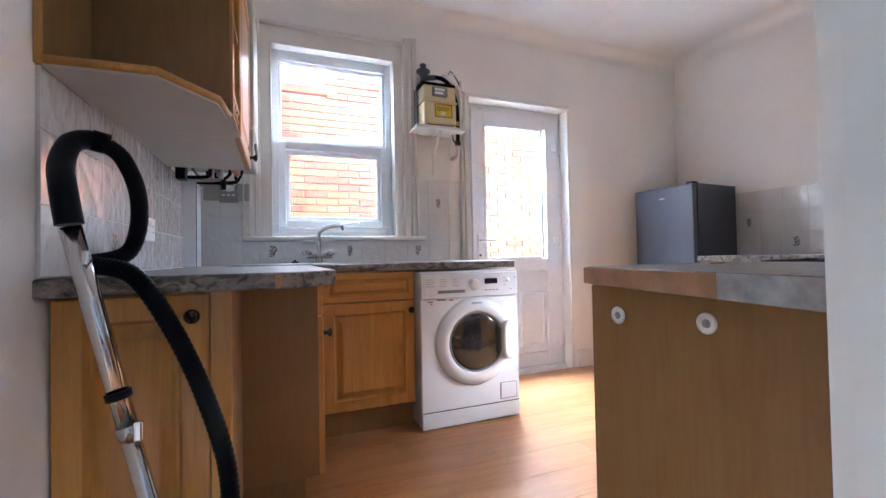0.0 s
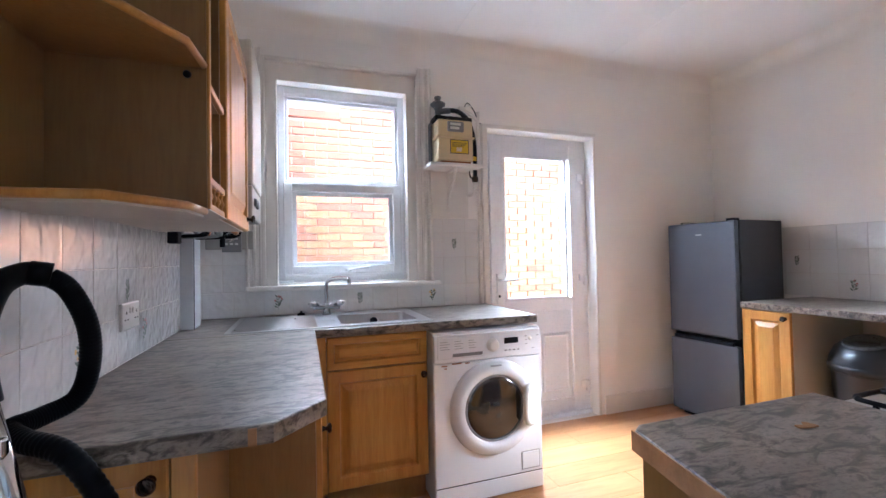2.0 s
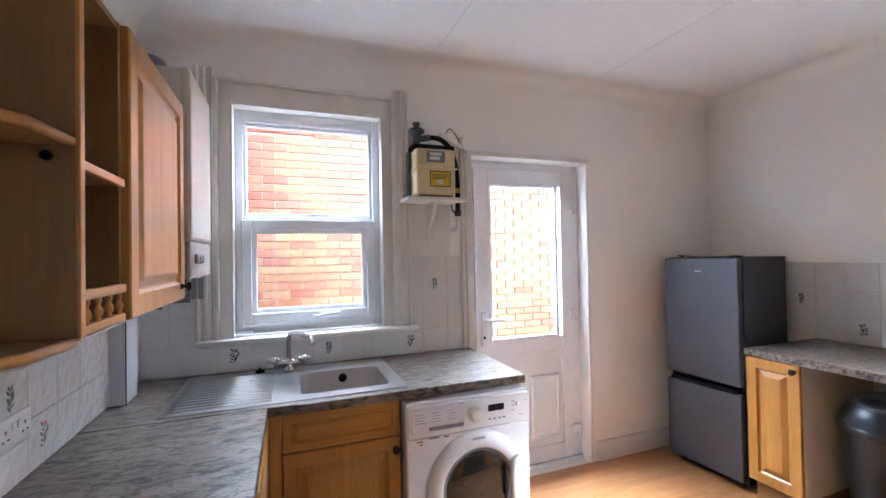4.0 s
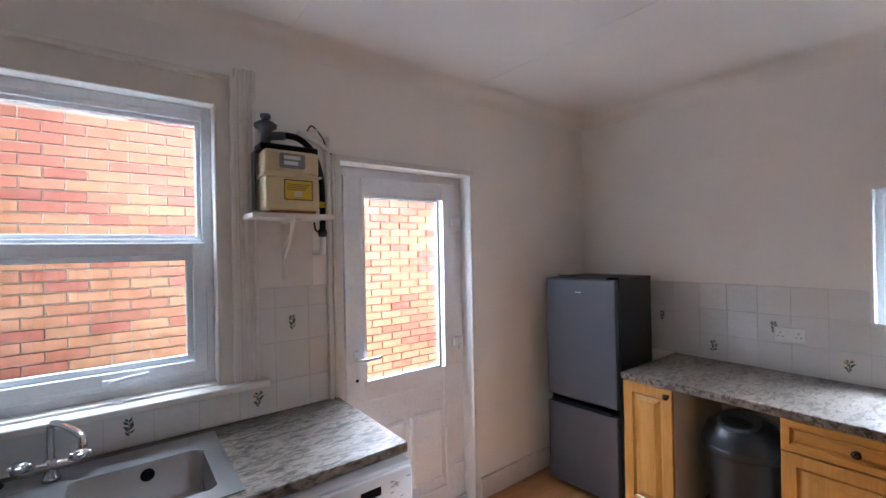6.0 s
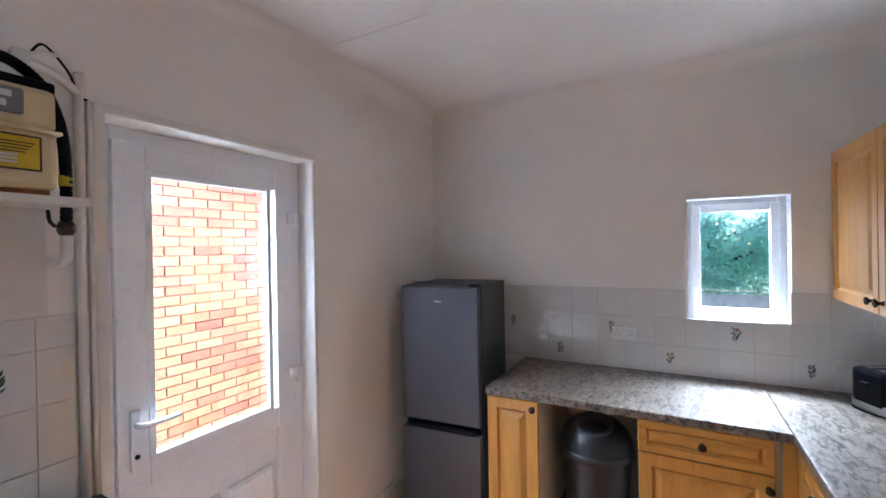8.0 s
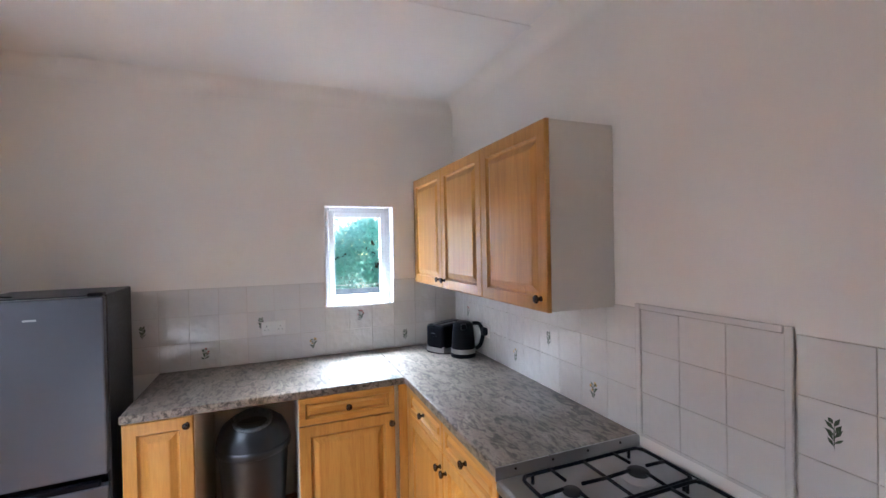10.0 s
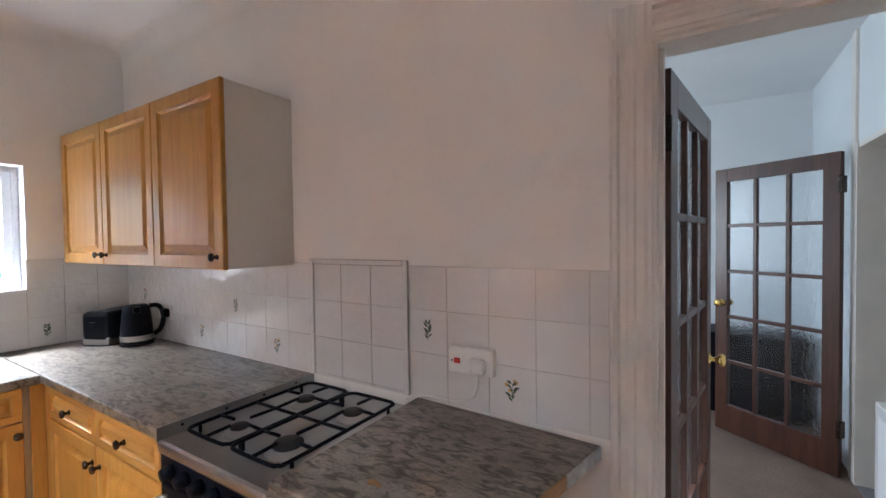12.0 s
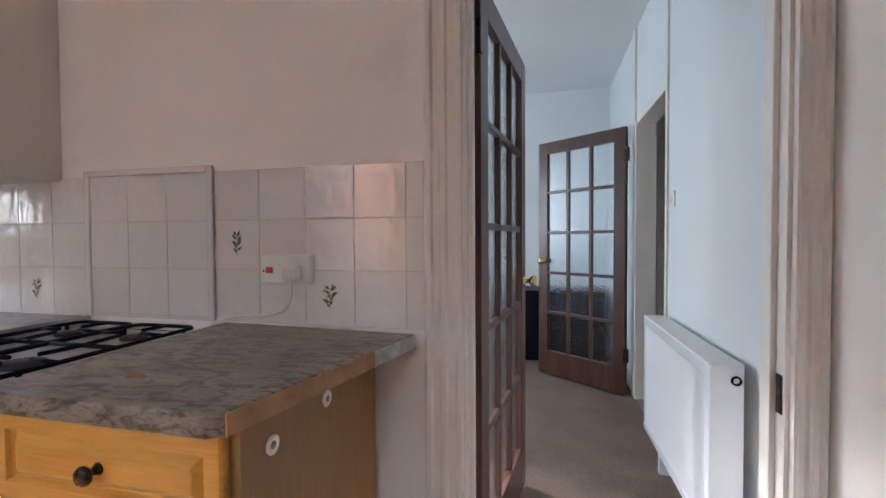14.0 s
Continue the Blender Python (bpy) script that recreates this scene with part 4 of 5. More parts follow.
# ---- wall cabinets, cooker side ----
for k, (x0, x1) in enumerate(((1.853, 2.395), (2.397, 2.935), (2.937, 3.485))):
    u = thing("wall_cabinet", ((x0 + x1) / 2, 0.36, 1.37), "honey pine wall cabinet with white sides, hung above the worktop", "cabinet", "wall cabinets over the worktop")
    part("body", boxed(x0, YC + 0.001, 1.372, x1, 0.508, 2.106, bevel=0.002), BOARD, u, "off-white board carcass")
    m = facing(x1 - 0.001, 0.509, 0, "+y")
    w = x1 - x0 - 0.002
    front(u, m, 0, 1.37, w, 0.738, (0.04 if k == 1 else w - 0.04, 1.42))

# ---- wall cabinets, left-hand wall ----
ZU0, ZU1 = 1.35, 2.045
u = thing("wall_cabinet", (-0.28, 1.88, ZU0), "honey pine wall cabinet with one door beside the boiler", "cabinet")
part("body", boxed(XL + 0.002, 1.60, ZU0, -0.133, 2.165, ZU1, bevel=0.001), CARCASS, u)
front(u, facing(-0.132, 1.603, 0, "+x"), 0, ZU0 - 0.002, 0.56, ZU1 - ZU0 + 0.004, (0.50, ZU0 + 0.045))
part("underside", boxed(XL + 0.004, 1.602, ZU0 - 0.003, -0.135, 2.163, ZU0 + 0.001), UNDER, u, "pale board underside")
u = thing("open_shelf_unit", (-0.28, 1.4, ZU0), "oak-effect open shelf unit with a little spindle rail", "shelf unit")
part("side", boxed(XL + 0.002, 1.345, ZU0, -0.12, 1.36, ZU1), CARCASS, u)
part("underside", boxed(XL + 0.004, 1.344, ZU0 - 0.003, -0.114, 1.599, ZU0 - 0.0005), UNDER, u, "pale board underside")
part("side", boxed(XL + 0.002, 1.583, ZU0, -0.13, 1.598, ZU1), CARCASS, u)
part("back", boxed(XL + 0.002, 1.361, ZU0, XL + 0.012, 1.582, ZU1), CARCASS, u)
for z in (ZU0, 1.66, ZU1 - 0.016):
    part("shelf", boxed(XL + 0.013, 1.361, z, -0.132, 1.582, z + 0.016), CARCASS, u)
part("edge", boxed(-0.131, 1.361, ZU0, -0.117, 1.582, ZU0 + 0.018, bevel=0.003), PINE_Y, u)
part("edge", boxed(-0.131, 1.361, 1.658, -0.117, 1.582, 1.677, bevel=0.003), PINE_Y, u)
part("rail", boxed(-0.131, 1.361, ZU0 + 0.065, -0.115, 1.582, ZU0 + 0.085, bevel=0.004), PINE_Y, u)
for k in range(4):
    part("spindle", lathe([(0, 0), (0.007, 0), (0.004, 0.006), (0.009, 0.015), (0.009, 0.022), (0.004, 0.032), (0.007, 0.04), (0.007, 0.047), (0, 0.047)], pose(-0.123, 1.39 + 0.055 * k, ZU0 + 0.018), 10), PINE, u)
part("edge", boxed(-0.1195, 1.343, ZU0, -0.112, 1.362, ZU1, bevel=0.002), PINE, u)
ZC0 = ZU0 - 0.018
u = thing("corner_shelf_unit", (-0.3, 1.2, ZU0), "oak-effect open end shelf with clipped corners", "shelf unit")
SH = [(XL + 0.013, 1.095), (-0.240, 1.088), (-0.138, 1.226), (-0.128, 1.343), (XL + 0.013, 1.343)]
for z, mt in ((ZC0 + 0.003, CARCASS), (1.695, CARCASS), (ZU1 - 0.018, CARCASS)):
    part("shelf", prism(SH, z, z + 0.016), mt, u)
for z in (ZC0 + 0.002, 1.694, ZU1 - 0.019):
    part("lipping", sweep([(XL + 0.015, 1.093, z + 0.009), (-0.240, 1.086, z + 0.009), (-0.136, 1.224, z + 0.009), (-0.126, 1.343, z + 0.009)], 0.0095, None, 8, 1), PINE, u, "pine lipping")
part("underside", prism(SH, ZC0 - 0.003, ZC0 + 0.0025), UNDER, u, "pale board underside")
part("back", boxed(XL + 0.001, 1.095, ZC0, XL + 0.012, 1.343, ZU1), CARCASS, u)
part("lipping", boxed(XL + 0.001, 1.087, ZC0, XL + 0.016, 1.0945, ZU1, bevel=0.002), PINE, u)
for y, z in ((1.338, 1.675),):
    part("shelf_peg", lathe([(0, 0), (0.009, 0), (0.009, 0.006), (0.005, 0.010), (0, 0.010)], pose(-0.16, y + 0.004, z, 90), 12), BLACK, u)
solid("white_packet", boxed(0, 0, 0, 0.10, 0.06, 0.13, bevel=0.006, m=pose(-0.30, 1.49, 1.677, 0, 12, 20)), WHITEPLASTIC, "small white packet standing on the open shelf", "packet")

# ---- boiler ----
bo = thing("boiler", (-0.27, 2.42, 1.41), "cream wall-hung gas boiler with grey control strip", "boiler")
part("case", boxed(XL + 0.002, 2.20, 1.56, -0.105, 2.62, 2.205, bevel=0.012), BOILER, bo, "aged cream enamelled case")
part("front_edge", boxed(-0.13, 2.197, 1.56, -0.095, 2.623, 2.208, bevel=0.012), BOILER, bo)
cpn = part("control_strip", boxed(XL + 0.006, 2.203, 1.415, -0.10, 2.618, 1.558, bevel=0.010), STRIP, bo)
part("side_strip", boxed(XL + 0.01, 2.199, 1.42, -0.12, 2.2025, 1.555), GREYPLASTIC, bo)
for k in range(3):
    part("dial", lathe([(0, 0), (0.020, 0), (0.018, 0.012), (0, 0.012)], pose(-0.10, 2.29 + 0.055 * k, 1.49, 0, 90), 14), GREYPLASTIC, cpn)
part("flue", lathe([(0.07, 0), (0.07, 0.06), (0.055, 0.10), (0.03, 0.115), (0, 0.12)], pose(-0.28, 2.42, 2.205), 20), GREYPLASTIC, bo, "grey flue elbow")
for k, (y, x) in enumerate(((2.26, -0.38), (2.33, -0.30), (2.41, -0.26), (2.48, -0.2), (2.55, -0.32))):
    part("pipe", sweep([(x, y, 1.42), (x, y, 1.37), (x - 0.02, y + 0.03, 1.345), (XL + 0.01, y + 0.04, 1.34)], 0.009, None, 8), BLACK if k % 2 else STEEL, bo)
gb = random.Random(4)
for k in range(9):
    x, y = -0.41 + 0.03 * k, 2.22 + 0.045 * ((k * 4) % 9)
    part("pipe", sweep([(x, y, 1.42), (x + gb.uniform(-0.02, 0.02), y, 1.385), (x + gb.uniform(-0.05, 0.03), y + gb.uniform(-0.05, 0.05), 1.35), (x + gb.uniform(-0.06, 0.03), y + 0.08, 1.36)], gb.uniform(0.006, 0.011), None, 8), (BLACK, GREYPLASTIC, BLACK, COPPER)[k % 4], bo)
part("valve", boxed(-0.42, 2.18, 1.30, -0.38, 2.24, 1.37, bevel=0.006), BLACK, bo)
part("valve", lathe([(0, 0), (0.012, 0), (0.012, 0.05), (0, 0.05)], pose(-0.25, 2.40, 1.29), 10), BLACK, bo)
part("cable", sweep([(-0.22, 2.5, 1.42), (-0.2, 2.55, 1.36), (-0.26, 2.7, 1.33), (-0.25, 2.84, 1.36)], 0.004, None, 6), WHITEPLASTIC, bo)
solid("casing_joint", boxed(-0.3845, 2.468, ZT + 0.001, -0.382, 2.474, 1.355), BLACK, "dark open joint down the pipe casing", "joint")
solid("pipe_casing", boxed(XL + 0.001, 2.47, ZT + 0.001, -0.385, 2.62, 1.36, bevel=0.004), WHITEGOODS, "white boxed pipe casing below the boiler", "casing")
pg = thing("heating_programmer", (-0.27, 2.85, 1.28), "grey heating programmer in a beige box on the tiles", "programmer")
part("box", boxed(-0.40, 2.815, 1.29, -0.155, 2.851, 1.395, bevel=0.004), STRIP, pg)
pp = part("panel", boxed(-0.315, 2.80, 1.275, -0.215, 2.8145, 1.392, bevel=0.003), GREYPLASTIC, pg, "dark grey face")
part("screen", boxed(-0.30, 2.7985, 1.345, -0.235, 2.8005, 1.378), PAPER, pp)
for k in range(3):
    part("button", boxed(-0.30 + 0.026 * k, 2.797, 1.315, -0.285 + 0.026 * k, 2.8005, 1.325), PAPER, pp)

# ---- gas meter on its shelf ----
sh = thing("meter_shelf", (1.08, 2.75, 1.80), "white painted shelf on a bracket, fixed beside the back door", "shelf")
part("board", boxed(0.872, 2.665, 1.80, 1.235, YW - 0.001, 1.822, bevel=0.003), GLOSS, sh)
bm = sweep([(1.05, YW - 0.008, 1.81), (1.05, YW - 0.008, 1.52)], 0.010, None, 6, 1)
sweep([(1.05, 2.70, 1.798), (1.05, 2.74, 1.72), (1.05, 2.83, 1.64), (1.05, YW - 0.006, 1.58)], 0.009, bm, 8)
box(bm, 1.04, 2.69, 1.786, 1.06, YW - 0.001, 1.7995)
part("bracket", bm, GLOSS, sh, "white painted iron bracket")
gm = thing("gas_meter", (1.04, 2.74, 1.822), "old cream gas meter with yellow label and black hose", "gas meter")
part("lower_case", boxed(0.925, 2.665, 1.835, 1.165, 2.83, 1.985, bevel=0.016), CREAM, gm)
up = part("upper_case", boxed(0.925, 2.668, 1.989, 1.165, 2.828, 2.10, bevel=0.016), CREAM, gm)
part("seam", boxed(0.917, 2.660, 1.982, 1.173, 2.834, 1.992, bevel=0.003), CREAM, gm)
part("cradle", boxed(0.915, 2.69, 2.098, 1.17, 2.80, 2.128, bevel=0.008), BLACK, gm, "black top bar")
part("strap", boxed(0.906, 2.76, 1.84, 0.914, 2.82, 2.10, bevel=0.002), REGULATOR, gm)
ix = part("index", boxed(0.985, 2.648, 2.018, 1.095, 2.672, 2.083, bevel=0.008), GREYPLASTIC, gm, "grey meter index")
part("counter", boxed(1.0, 2.6455, 2.055, 1.07, 2.6485, 2.07), PAPER, ix)
part("counter", boxed(1.0, 2.6455, 2.03, 1.06, 2.6485, 2.046), PAPER, ix)
part("label_border", boxed(1.003, 2.6642, 1.880, 1.130, 2.6658, 1.970), INK, gm, "black label border")
lb = part("label", boxed(1.008, 2.6635, 1.885, 1.125, 2.6655, 1.965), YELLOW, gm, "yellow warning label with unreadable print")
for k in range(4):
    part("print", boxed(1.016, 2.6625, 1.948 - 0.008 * k, 1.116 - 0.006 * k, 2.6632, 1.951 - 0.008 * k), INK, lb)
for k in range(3):
    part("print", boxed(1.045, 2.6622, 1.914 - 0.009 * k, 1.082, 2.6632, 1.919 - 0.009 * k), PAPER, lb)
part("tray", boxed(0.95, 2.68, 1.8225, 1.15, 2.82, 1.836, bevel=0.003), RUST, gm)
part("regulator", lathe([(0, 0), (0.020, 0), (0.020, 0.045), (0.026, 0.05), (0.030, 0.06), (0.047, 0.070), (0.049, 0.082), (0.034, 0.094), (0.018, 0.098), (0.016, 0.112), (0.022, 0.114), (0.022, 0.128), (0, 0.130)], pose(0.952, 2.745, 2.134), 20), REGULATOR, gm, "dark grey round regulator")
part("outlet", sweep([(0.955, 2.74, 2.165), (1.0, 2.735, 2.172), (1.03, 2.732, 2.176)], 0.019, None, 10, 1), REGULATOR, gm, "grey pipe union")
part("hose", sweep([(1.0, 2.735, 2.174), (1.05, 2.73, 2.178), (1.10, 2.73, 2.168), (1.155, 2.735, 2.125), (1.19, 2.745, 2.05), (1.205, 2.75, 1.97), (1.21, 2.755, 1.85), (1.21, 2.76, 1.74)], lambda u: 0.0148 + 0.0010 * math.sin(320 * u), None, 10, 22), BLACK, gm, "black corrugated hose")
part("tape", lathe([(0, 0), (0.0155, 0), (0.0155, 0.03), (0, 0.03)], pose(1.208, 2.754, 1.86), 12), YELLOW, gm)
part("valve", sweep([(1.185, 2.76, 1.745), (1.17, 2.75, 1.76), (1.165, 2.745, 1.79)], 0.005, lathe([(0, 0), (0.016, 0), (0.022, 0.012), (0.022, 0.03), (0.016, 0.042), (0, 0.042)], pose(1.21, 2.76, 1.72), 12), 6), BRONZE, gm)
part("stub", sweep([(1.21, 2.76, 1.72), (1.21, 2.765, 1.66), (1.205, 2.79, 1.645), (1.20, YW - 0.003, 1.645)], 0.014, None, 10), GLOSS, gm)
gp = thing("gas_pipe", (1.28, 2.84, ZT), "white painted pipe running up the wall by the door", "pipe")
part("riser", sweep([(1.275, YW - 0.016, ZT + 0.001), (1.275, YW - 0.016, 2.13), (1.27, YW - 0.018, 2.165), (1.20, 2.80, 2.19), (1.12, 2.77, 2.20)], 0.013, None, 10, 5), GLOSS, gp)
part("riser", sweep([(1.305, YW - 0.012, ZT + 0.001), (1.305, YW - 0.012, 2.15)], 0.009, None, 8, 1), GLOSS, gp)
part("clamp", sweep([(1.13, 2.76, 2.205), (1.16, 2.75, 2.225), (1.20, 2.77, 2.235)], 0.006, boxed(1.10, 2.745, 2.18, 1.14, 2.785, 2.22, bevel=0.008), 6), WHITEPLASTIC, gp)
part("earth_wire", sweep([(1.14, 2.75, 2.22), (1.17, 2.76, 2.25), (1.24, 2.81, 2.21), (1.275, 2.845, 2.16), (1.30, 2.845, 2.15)], 0.0035, None, 6), BLACK, gp)
solid("wall_board", boxed(0.905, YW - 0.011, 1.485, 1.195, YW - 0.002, 1.80, bevel=0.003), GLOSS, "white painted backing board under the meter shelf", "board")

# ---- bin, kettle, toaster, vacuum ----
bn = thing("swing_bin", (3.06, 1.615, 0), "dark grey plastic swing-top bin in the gap between cabinets", "bin")
part("body", lathe([(0, 0), (0.135, 0), (0.14, 0.01), (0.178, 0.55), (0.180, 0.56), (0, 0.56)], pose(3.06, 1.615, 0), 40), BINGREY, bn)
part("rim", lathe([(0.18, 0.545), (0.19, 0.55), (0.192, 0.575), (0.186, 0.59), (0.17, 0.59)], pose(3.06, 1.615, 0), 40), BINGREY, bn)
part("lid", lathe([(0.187, 0.589), (0.182, 0.62), (0.155, 0.68), (0.11, 0.715), (0.10, 0.716)], pose(3.06, 1.615, 0), 40), BINGREY, bn, "domed lid")
part("lid_cap", lathe([(0.102, 0.712), (0.096, 0.718), (0, 0.720)], pose(3.06, 1.615, 0), 36), BINGREY, bn)
part("flap", lathe([(0.097, -0.012), (0.100, 0.002), (0.090, 0.008), (0.070, 0.004), (0.035, -0.008), (0, -0.011)], pose(3.002, 1.615, 0.716, 0, -18), 36), FLAP_SHEEN, bn, "dished flap, its sheen put into a paler colour")
tm = pose(3.27, 0.36, ZT, 0, 0, 25)
to = thing("toaster", (3.27, 0.36, ZT), "black and steel two-slice toaster in the worktop corner", "toaster")
part("body", boxed(-0.085, -0.14, 0.02, 0.085, 0.14, 0.19, bevel=0.022, m=tm), BLACK, to)
part("base", boxed(-0.083, -0.138, 0.004, 0.083, 0.138, 0.05, bevel=0.006, m=tm), STEEL, to, "steel band")
part("slot", boxed(-0.045, -0.11, 0.188, -0.02, 0.11, 0.1915, m=tm), GREYPLASTIC, to)
part("slot", boxed(0.02, -0.11, 0.188, 0.045, 0.11, 0.1915, m=tm), GREYPLASTIC, to)
part("lever", boxed(-0.02, 0.14, 0.12, 0.02, 0.16, 0.135, bevel=0.004, m=tm), BLACK, to)
part("foot", boxed(-0.07, -0.12, 0, 0.07, 0.12, 0.005, m=tm), BLACK, to)
kt = thing("kettle", (3.07, 0.33, ZT), "black kettle with silver stripe and base beside the toaster", "kettle")
km = pose(3.06, 0.34, ZT)
part("base", lathe([(0, 0), (0.082, 0), (0.084, 0.012), (0.078, 0.022), (0, 0.022)], km, 30), BLACK, kt)
part("body", lathe([(0, 0.024), (0.078, 0.024), (0.079, 0.05), (0.076, 0.10), (0.068, 0.18), (0.062, 0.215), (0.05, 0.225), (0, 0.228)], km, 32), BLACK, kt)
part("band", lathe([(0.0795, 0.026), (0.0802, 0.030), (0.0802, 0.052), (0.0795, 0.056)], km, 32), STEEL, kt, "steel band")
part("window", boxed(-0.012, 0.062, 0.06, 0.012, 0.082, 0.20, bevel=0.004, m=km @ pose(0, 0, 0, 8, 0, 18)), STEEL, kt, "silver water window")
part("handle", sweep([km @ Vector(p) for p in ((-0.03, -0.055, 0.215), (-0.05, -0.095, 0.21), (-0.06, -0.115, 0.15), (-0.055, -0.10, 0.08), (-0.04, -0.072, 0.05))], 0.013, None, 10), BLACK, kt)
part("spout", boxed(-0.018, 0.045, 0.185, 0.018, 0.085, 0.222, bevel=0.008, m=km @ pose(0, 0, 0, 0, 0, 70)), BLACK, kt)
part("cord", sweep([(3.12, 0.40, ZT + 0.006), (3.16, 0.47, ZT + 0.005), (3.26, 0.52, ZT + 0.005), (3.30, 0.48, ZT + 0.005), (3.20, 0.44, ZT + 0.005)], 0.004, None, 6), BLACK, kt)
vc = thing("vacuum_wand", (-0.2, 0.8, 0), "chrome vacuum wand with looped black hose leaning on the worktop", "vacuum cleaner")
A, B = Vector((-0.372, 1.039, 1.0)), Vector((-0.146, 1.028, 0.018))
part("tube", sweep([A, A.lerp(B, 0.42)], 0.0185, None, 16, 1), CHROME, vc, "chrome upper tube")
part("tube", sweep([A.lerp(B, 0.40), B], 0.0165, None, 16, 1), CHROME, vc, "chrome lower tube")
part("collar", sweep([A.lerp(B, 0.33), A.lerp(B, 0.345)], 0.023, None, 16, 1), BLACK, vc)
part("collar", sweep([A.lerp(B, 0.40), A.lerp(B, 0.425)], 0.0205, None, 16, 1), CHROME, vc)
part("button", boxed(-0.008, -0.008, -0.02, 0.008, 0.008, 0.02, bevel=0.004, m=Matrix.Translation(A.lerp(B, 0.41) + Vector((0.02, -0.012, 0.0)))), CHROME, vc)
part("button", boxed(-0.007, -0.007, -0.014, 0.007, 0.007, 0.014, bevel=0.004, m=Matrix.Translation(A.lerp(B, 0.06) + Vector((0.015, -0.012, 0.0)))), CHROME, vc)
part("grip", sweep([A.lerp(B, -0.005), A + Vector((-0.012, 0.005, 0.07)), (-0.405, 1.09, 1.13), (-0.408, 1.14, 1.185), (-0.39, 1.175, 1.205), (-0.37, 1.185, 1.203)], lambda u: 0.0235 - 0.003 * u, None, 14), BLACK, vc, "black bent grip")
part("cuff", sweep([(-0.385, 1.178, 1.206), (-0.355, 1.19, 1.20)], 0.0235, None, 14, 1), BLACK, vc)


def ribs(n, r, d):
    return lambda u: r + d * math.sin(2 * math.pi * n * u)


part("hose", sweep([(-0.36, 1.188, 1.198), (-0.332, 1.20, 1.170), (-0.309, 1.215, 1.10), (-0.309, 1.225, 1.02), (-0.33, 1.225, 0.955), (-0.372, 1.19, 0.934), (-0.392, 1.14, 0.932), (-0.352, 1.095, 0.925), (-0.275, 1.062, 0.90), (-0.207, 1.05, 0.79), (-0.150, 1.045, 0.65), (-0.106, 1.03, 0.50), (-0.098, 1.0, 0.38), (-0.11, 0.95, 0.22), (-0.14, 0.88, 0.09), (-0.22, 0.78, 0.028), (-0.35, 0.72, 0.026)], ribs(170, 0.0185, 0.0009), None, 12, 36), BLACK, vc, "black ribbed hose")

# ---- sockets ----


def double_socket(name, m, label):
    s = thing(name, m.translation, label, "socket")
    pl = part("plate", panel(0.146, 0.086, [(0, 0), (0, 0.007), (0.004, 0.010), (0.01, 0.010)], m @ pose(-0.073, 0, -0.043)), WHITEPLASTIC, s)
    for x in (-0.042, 0.042):
        for dx, dz, w, h in ((0, 0.012, 0.004, 0.009), (-0.011, -0.01, 0.007, 0.004), (0.011, -0.01, 0.007, 0.004)):
            part("pin_hole", boxed(x + dx - w / 2, -0.0112, dz - h / 2, x + dx + w / 2, -0.0102, dz + h / 2, m=m), INK, pl)
    for x in (-0.012, 0.012):
        part("switch", boxed(x - 0.007, -0.0135, 0.008, x + 0.007, -0.010, 0.028, bevel=0.002, m=m), WHITEPLASTIC, pl)
    return s


double_socket("wall_socket", facing(XR - 0.009, 1.505, 1.117, "-x"), "white double wall socket on the tiles")
double_socket("wall_socket", facing(XL + 0.009, 1.83, 1.05, "+x"), "white double wall socket on the tiles near the worktop")
ks = double_socket("wall_socket", facing(3.0, YC + 0.009, 1.07, "+y"), "white double wall socket with a black plug behind the kettle")
part("plug", boxed(2.935, YC + 0.019, 1.045, 2.985, YC + 0.05, 1.095, bevel=0.008), BLACK, ks, "black plug")
cs = thing("cooker_switch", (0.945, YC, 1.08), "white cooker switch with red rocker and a round plug in it", "switch")
pl = part("plate", boxed(0.865, YC + 0.008, 1.03, 1.03, YC + 0.035, 1.118, bevel=0.005), WHITEPLASTIC, cs)
part("rocker", boxed(0.985, YC + 0.034, 1.062, 1.007, YC + 0.041, 1.080, bevel=0.002), RED, pl, "red rocker switch")
part("lamp", boxed(1.015, YC + 0.0345, 1.066, 1.019, YC + 0.0365, 1.072), BLACK, pl)
part("plug", boxed(0.885, YC + 0.034, 1.040, 0.940, YC + 0.068, 1.093, bevel=0.014), WHITEPLASTIC, cs, "white plug")
part("cord", sweep([(0.912, YC + 0.055, 1.042), (0.912, YC + 0.055, 1.0), (0.94, YC + 0.045, 0.955), (1.02, YC + 0.03, 0.930), (1.12, YC + 0.025, 0.925), (1.2, YC + 0.03, 0.905), (1.22, YC + 0.02, 0.89)], 0.004, None, 8), WHITEPLASTIC, cs)
bm = bmesh.new()
for a, b in ((0, 60), (40, 120), (160, 130)):
    box(bm, 0, -0.006, 0, 0.02, 0.006, 0.003, 0.001, pose(0.955, 0.70, ZT + 0.0005, 0, 0, a))
solid("torn_scrap", bm, CHIPBOARD, "small torn brown scrap lying on the worktop", "scrap")

# framed tile panel on the cooker wall
fp = thing("tile_border", (1.48, YC, ZT), "raised white tile trim round the panel behind the cooker", "tile trim")
for x0, x1, z0, z1 in ((1.215, 1.236, 0.902, 1.402), (1.717, 1.738, 0.902, 1.402), (1.237, 1.716, 1.381, 1.402)):
    part("bar", boxed(x0, YC + 0.006, z0, x1, YC + 0.019, z1, bevel=0.004), TILE, fp)

